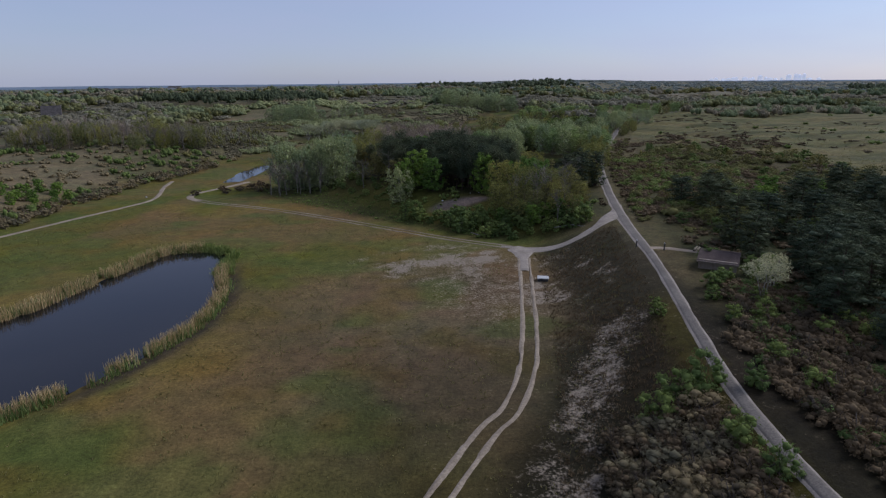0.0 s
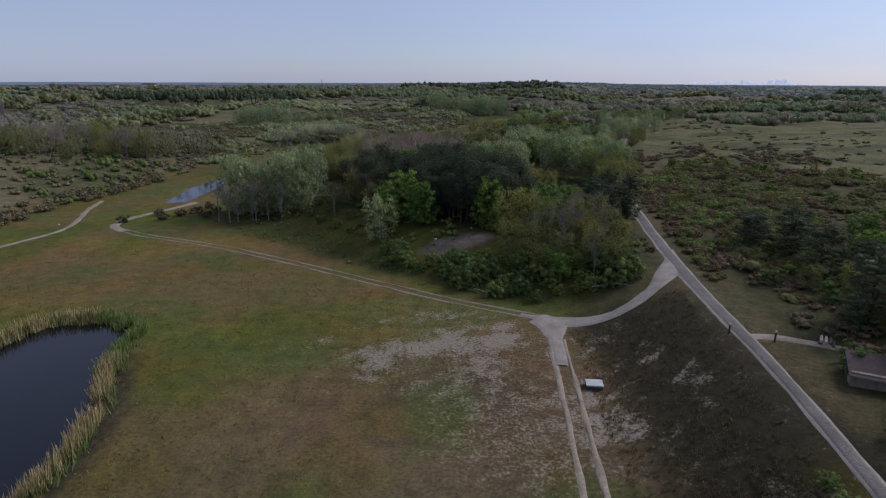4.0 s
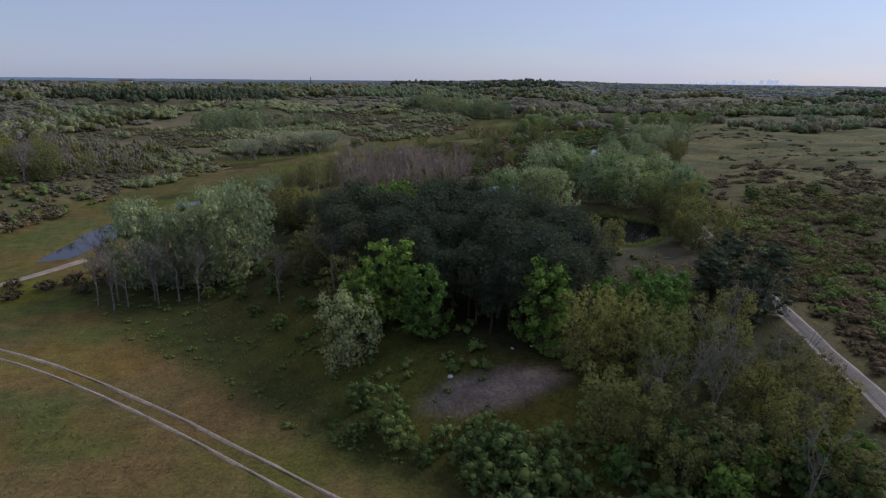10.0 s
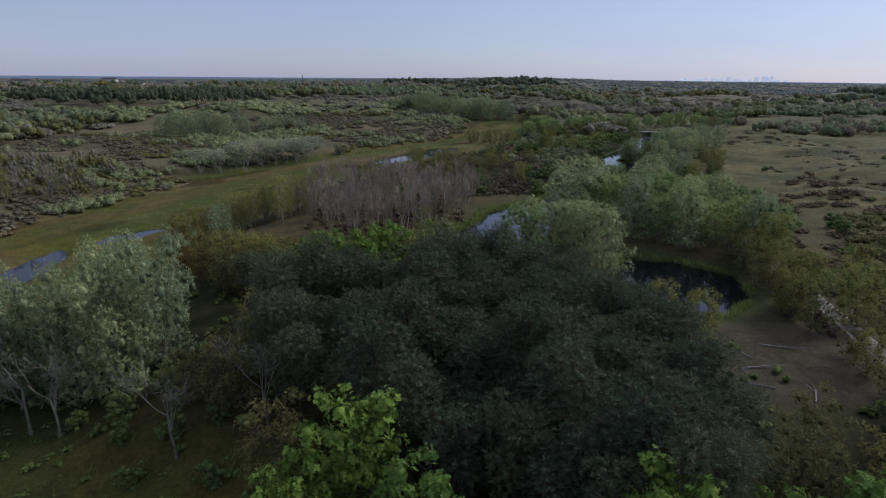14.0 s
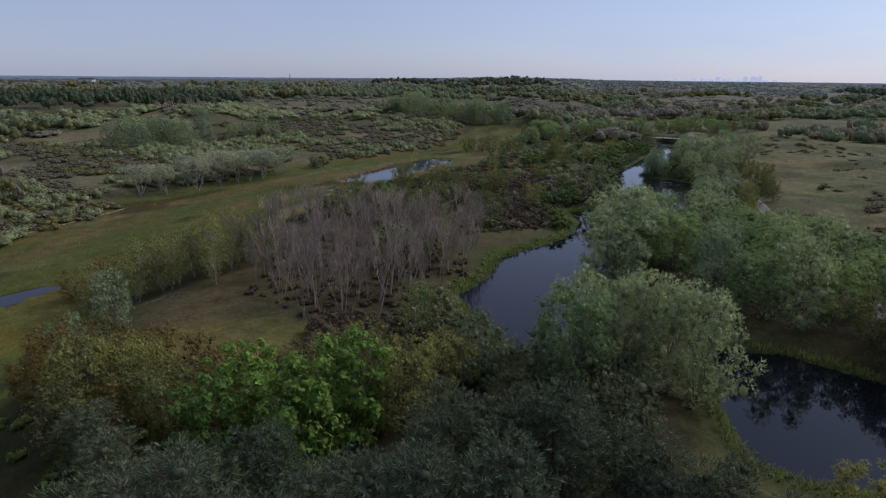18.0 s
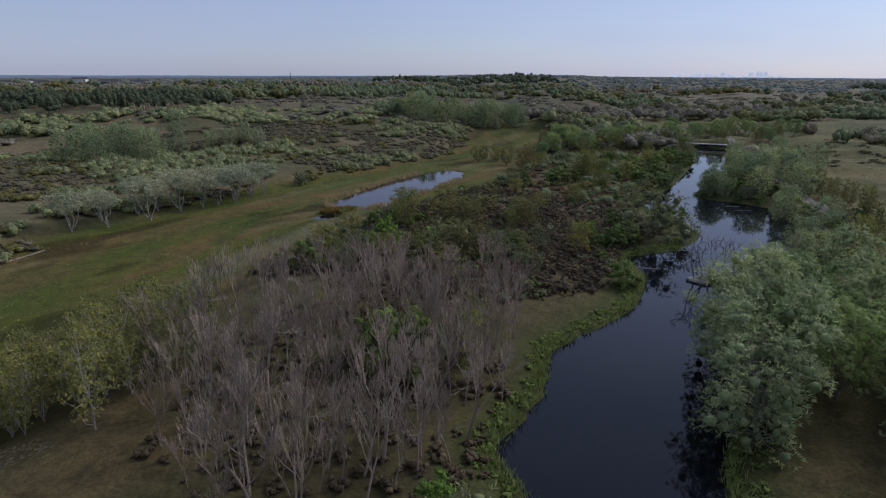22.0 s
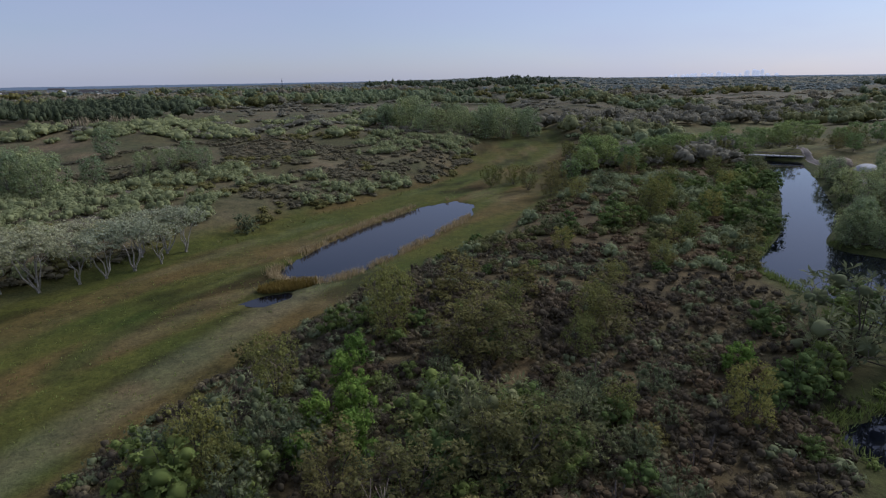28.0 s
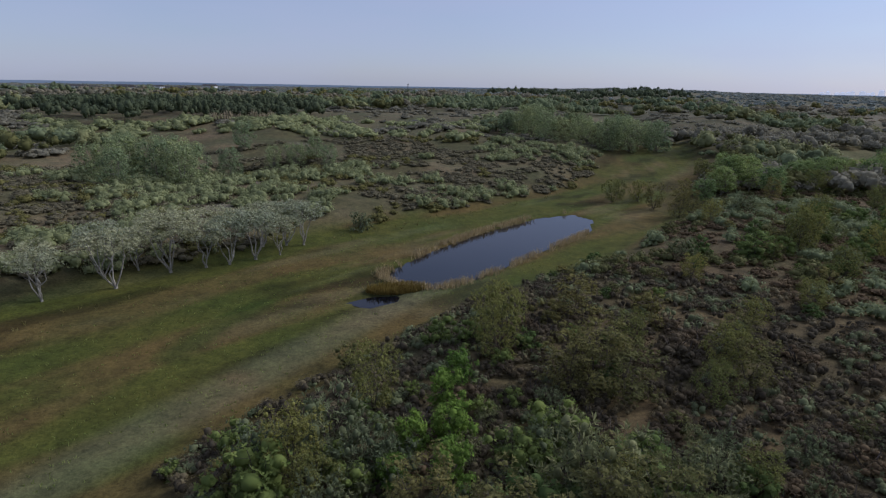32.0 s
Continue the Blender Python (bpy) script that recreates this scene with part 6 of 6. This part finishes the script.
def log_mesh(length, radius, seed, forks=2):
    rg = np.random.default_rng(seed)
    segs, side, p, d = [], [], np.zeros(3), np.array((1.0, 0, 0.02))
    for i in range(5):
        d = d + rg.normal(0, 0.09, 3) * (1, 1, 0.3)
        d /= np.linalg.norm(d)
        q = p + d * length / 5
        segs.append((p, q, radius * (1 - i * 0.14), radius * (1 - (i + 1) * 0.14)))
        if i >= 5 - forks - 1:
            e = d + rg.normal(0, 0.6, 3) * (1, 1, 0.4) + (0, 0, 0.15)
            side.append((p * 0.3 + q * 0.7, q + e / np.linalg.norm(e) * length * 0.3, radius * 0.4, radius * 0.15))
        p = q
    return segs, side


def fallen(x, y, length, radius, turn, material, seed, label="bleached fallen branch lying on the ground", name="fallen_branch", lift=0.0):
    zz = max(ground_z(x, y), ground_z(x + math.cos(radians(turn)) * length, y + math.sin(radians(turn)) * length))
    ob = new(name)
    ob.empty_display_size = 0.3
    main, side = log_mesh(length, radius, seed)
    mesh_object("limb", *tubes(main, 7), material, ob)
    for s in side:
        mesh_object("side_branch", *tubes([s], 6), material, ob)
    ob.matrix_basis = pose(x, y, zz + radius * 0.6 + lift, 0, 0, turn)
    return tagged(ob, label, "fallen branch", "fallen branches")


for k, (x, y, ln, r, a) in enumerate(((4.4, 103.6, 3.4, 0.07, -38), (5.4, 102.4, 3.0, 0.06, -25), (3.2, 104.6, 2.2, 0.05, 15), (24.5, 144.4, 3.0, 0.09, 15), (27.4, 139, 2.6, 0.08, 60), (28.8, 149, 3.4, 0.08, -20), (26.5, 146.2, 2.4, 0.06, 100),
                                       (25.6, 141.2, 2.2, 0.06, 150), (37.1, 56.7, 3.6, 0.08, 120), (31.9, 51.5, 2.6, 0.06, 70), (18.5, 97.8, 3.2, 0.07, 12), (21, 98, 2.4, 0.06, -30),
                                       (34, 187.5, 4.6, 0.11, 25), (38, 191, 3.4, 0.08, -35), (35.5, 195, 3.0, 0.08, 70), (14, 229, 2.4, 0.05, 40), (8, 234, 2.2, 0.05, -60), (16, 224, 2.4, 0.05, 10))):
    fallen(x, y, ln, r, a, M["deadwood"], 300 + k)
for k in range(7):
    x, y = 34.3 + 0.28 * (k % 4) + 0.1 * (k // 4), 79.0 - 0.22 * (k % 4)
    ob = mesh_object("log", *tubes([((-0.7, 0, 0), (0.7, 0, 0), 0.13, 0.12), ((0.7, 0, 0), (0.72, 0, 0), 0.12, 0.02), ((-0.72, 0, 0), (-0.7, 0, 0), 0.02, 0.13)], 9), M["logend"] if k % 3 else M["bark"])
    ob.matrix_basis = pose(x, y, ground_z(x, y) + 0.12 + 0.22 * (k // 4), 0, 0, 55)
    tagged(ob, "sawn log in a small pile beside the sandy track", "log", "log pile")
for x, y, s in ((-0.5, 117.6, 0.5), (5.2, 121, 0.32), (7.0, 121.4, 0.3), (3.8, 104.9, 0.4), (-72, 139.5, 0.4)):
    bm = bmesh.new()
    bmesh.ops.create_icosphere(bm, subdivisions=2, radius=s / 2)
    for v in bm.verts:
        v.co *= 1 + 0.25 * noise.noise(v.co * 5 + Vector((x, y, 0)))
        v.co.z *= 0.7
    me = bpy.data.meshes.new("stone")
    bm.to_mesh(me)
    bm.free()
    me.materials.append(M["concrete"])
    ob = new("stone", me)
    ob.matrix_basis = pose(x, y, ground_z(x, y) + s * 0.2)
    tagged(ob, "pale weathered stone lying at the wood's edge", "stone", "pale stones")

# ---------------------------------------------------------------- islet with dead trees in the canal
bm = bmesh.new()
bmesh.ops.create_uvsphere(bm, u_segments=28, v_segments=14, radius=1.0)
for v in bm.verts:
    k = 1 + 0.3 * noise.noise(v.co * 1.9) + 0.16 * noise.noise(v.co * 5) + 0.08 * noise.noise(v.co * 11)
    v.co = Vector((v.co.x * 2.3 * k, v.co.y * 1.0 * k, v.co.z * 0.75 * k))
me = bpy.data.meshes.new("islet")
bm.to_mesh(me)
bm.free()
me.materials.append(surface("guano_crusted_peat", (0.13, 0.115, 0.10), (0.33, 0.31, 0.285), 1.3, 0.95, 0.6, 7))
islet = new("islet", me)
islet.matrix_basis = pose(35.0, 224.6, 2.95, 0, 0, -14)
tagged(islet, "pale crusted peat islet standing in the canal", "islet")
for k, (dx, dy, lx, ly, h) in enumerate(((-1.6, 0.2, -0.45, 0.1, 4.6), (-0.6, 0.1, -0.1, 0.1, 4.4), (0.2, 0.2, 0.15, 0.2, 4.6), (1.2, 0.1, 0.6, 0.1, 4.2), (1.9, -0.3, 1.0, -0.5, 3.0), (-0.9, -0.4, -0.9, -0.4, 2.6))):
    rg = np.random.default_rng(400 + k)
    d = np.array((lx, ly, 1.0))
    segs, _ = grow(rg, (0, 0, -0.2), d / np.linalg.norm(d), h * 0.6, 0.11, 3, spread=0.55, lift=0.22, kids=2, bend=0.14, least=0.03)
    ob = mesh_object("dead_tree", *tubes(segs, 5), M["deadwood"])
    ob.matrix_basis = pose(35 + dx, 224.6 + dy, 3.7)
    tagged(ob, "bleached dead tree with bare forked branches on the islet", "dead tree", "dead trees of the islet")
for k, (x, y, ln, a) in enumerate(((29.8, 226.5, 2.6, 168), (37.5, 222.6, 2.4, -30), (36.6, 221.8, 2.2, -65), (63, 262, 3.2, 170), (62.5, 265.5, 2.8, 190))):
    fallen(x, y, ln, 0.07, a, M["deadwood"], 420 + k, "dead branch lying half in the water", lift=3.1 - ground_z(x, y) if ground_z(x, y) < 3 else 0)

# ---------------------------------------------------------------- far end of the canal
bridge = thing("footbridge", "low pale footbridge across the canal's end", "footbridge", pose(103.5, 359.5, 3.3, 0, 0, -28))
part("deck", box(bmesh.new(), (15, 1.8, 0.25), (0, 0, 0.9)), M["concrete"], bridge, "pale deck")
for yy in (-0.85, 0.85):
    part("rail", box(bmesh.new(), (15, 0.08, 0.10), (0, yy, 1.75)), M["wood"], bridge)
    for i in range(9):
        part("post", box(bmesh.new(), (0.1, 0.1, 1.0), (-7 + i * 1.75, yy, 1.3)), M["wood"], bridge)
for i in range(4):
    part("pier", box(bmesh.new(), (0.4, 1.5, 2.4), (-5.4 + i * 3.6, 0, -0.4)), M["slate"], bridge)
for x, y, s, mat, label in ((110.5, 334, 1.0, M["concrete"], "grey tarpaulin-covered heap beside the canal"), (108.3, 339.5, 0.9, M["sand"], "heap of pale sand beside the canal")):
    bm = bmesh.new()
    bmesh.ops.create_uvsphere(bm, u_segments=20, v_segments=12, radius=1.0)
    for v in bm.verts:
        v.co = Vector((v.co.x * 3.4, v.co.y * 2.2, max(v.co.z, -0.2) * 1.7)) * (1 + 0.12 * noise.noise(v.co * 2 + Vector((x, 0, 0))))
    me = bpy.data.meshes.new("mound")
    bm.to_mesh(me)
    bm.free()
    me.materials.append(mat)
    ob = new("mound", me)
    ob.matrix_basis = pose(x, y, ground_z(x, y) + 0.1, 0, 0, 20)
    tagged(ob, label, "mound")

# ---------------------------------------------------------------- houses, mast and skyline
def house(x, y, w, d, h, turn, label, pale=True, rise=0.45, group="far village houses"):
    zz = ground_z(x, y)
    e = thing("house", label, "house", pose(x, y, zz, 0, 0, turn), group)
    part("wall", box(bmesh.new(), (w, d, h), (0, 0, h / 2), bevel=0), M["plaster" if pale else "wood"], e)
    bm = bmesh.new()
    vs = [bm.verts.new(p) for p in ((-w * .53, -d * .56, h), (w * .53, -d * .56, h), (w * .53, d * .56, h), (-w * .53, d * .56, h), (-w * .53, 0, h + d * rise), (w * .53, 0, h + d * rise))]
    for f in ((0, 1, 5, 4), (2, 3, 4, 5), (0, 4, 3), (1, 2, 5), (3, 2, 1, 0)):
        bm.faces.new([vs[i] for i in f])
    part("roof", bm, M["roof"], e)
    for i in (-0.28, 0.28):
        part("window", box(bmesh.new(), (w * 0.18, 0.1, h * 0.3), (w * i, -d / 2 - 0.02, h * 0.6), bevel=0), M["slate"], e)
    return e


house(-219, 331, 9, 7, 4.5, 30, "white dune house with a steep dark roof among trees", rise=0.75)
for x, y, w, h in ((-537, 1007, 26, 8), (-507, 996, 18, 7), (-521, 1152, 22, 12), (-470, 932, 14, 9), (-610, 1060, 34, 7), (-660, 1020, 24, 6), (-700, 1090, 30, 7), (-580, 1180, 28, 7), (-640, 1240, 36, 8), (-760, 1180, 30, 8), (-560, 1330, 40, 9), (-690, 1400, 36, 8), (-470, 1250, 30, 7), (-430, 1340, 26, 7)):
    house(x, y, w, w * 0.5, h, float(rng.uniform(-30, 30)), "far white village building", rise=0.25)
house(-48, 459, 5, 3, 2.2, 10, "small white hut beside a far dune road", group="dune huts", rise=0.2)

# haze over the skyline painted in: pale blue walls with a faint emission
haze_wall = surface("haze_glow_tower_front", (0.72, 0.76, 0.84), (0.80, 0.84, 0.92), 0.01, 0.9, 0.0, 6)
glow = haze_wall.node_tree.nodes["Principled BSDF"]
glow.inputs["Emission Color"].default_value, glow.inputs["Emission Strength"].default_value = (0.60, 0.63, 0.70, 1), 0.5
for k in range(20):
    a = math.radians(24.2 + (k % 20) * 0.42 + rng.uniform(-0.15, 0.15))
    r = 4350.0
    tall = float(rng.choice([8, 10, 12, 15, 18])) + (20 if k in (9, 14, 15, 16, 17) else 0)
    w = float(rng.uniform(14, 34))
    x, y = r * math.sin(a), 100 + r * math.cos(a)
    e = thing("tower_block", "hazy tower block on the far city skyline", "tower block", pose(x, y, 9, 0, 0, -math.degrees(a)), "far city skyline")
    part("tower", box(bmesh.new(), (w, 16, tall), (0, 0, tall / 2 - 2), bevel=0), haze_wall, e)
    part("penthouse", box(bmesh.new(), (w * 0.5, 8, 5), (0, 0, tall), bevel=0), haze_wall, e)
mast = thing("radio_mast", "slim far radio mast above the woods", "mast", pose(-500, 2800, ground_z(-500, 2800)))
mesh_object("shaft", *tubes([((0, 0, 0), (0, 0, 30), 1.6, 1.1), ((0, 0, 30), (0, 0, 38), 0.7, 0.2)], 8), M["slate"], mast)
mesh_object("platform", *tubes([((0, 0, 26), (0, 0, 28), 2.6, 2.6)], 10), M["slate"], mast)

# added rim of the plain, behind all the rest, its haze painted as glow
ang = np.radians(np.linspace(-62, 62, 400))
rim = -2 + 5 * rough(np.degrees(ang) / 6, ang * 0, 171) + 2.5 * rough(np.degrees(ang) * 2, ang * 0, 173)
v = np.concatenate([np.stack([4560 * np.sin(ang), 100 + 4560 * np.cos(ang), ang * 0 - 20], -1), np.stack([4560 * np.sin(ang), 100 + 4560 * np.cos(ang), rim + 4], -1)])
i = np.arange(399)
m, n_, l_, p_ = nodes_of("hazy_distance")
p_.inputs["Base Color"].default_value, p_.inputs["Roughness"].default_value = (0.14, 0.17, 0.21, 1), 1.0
# blue emission stands in for the light scattered by distant haze
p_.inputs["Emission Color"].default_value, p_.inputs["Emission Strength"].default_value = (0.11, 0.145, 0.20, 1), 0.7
tagged(mesh_object("backdrop", v, np.stack([i, i + 1, i + 401, i + 400], -1), m), "faintly glowing blue-grey backdrop for the hazy rim of the far plain", "backdrop", kind="structure")
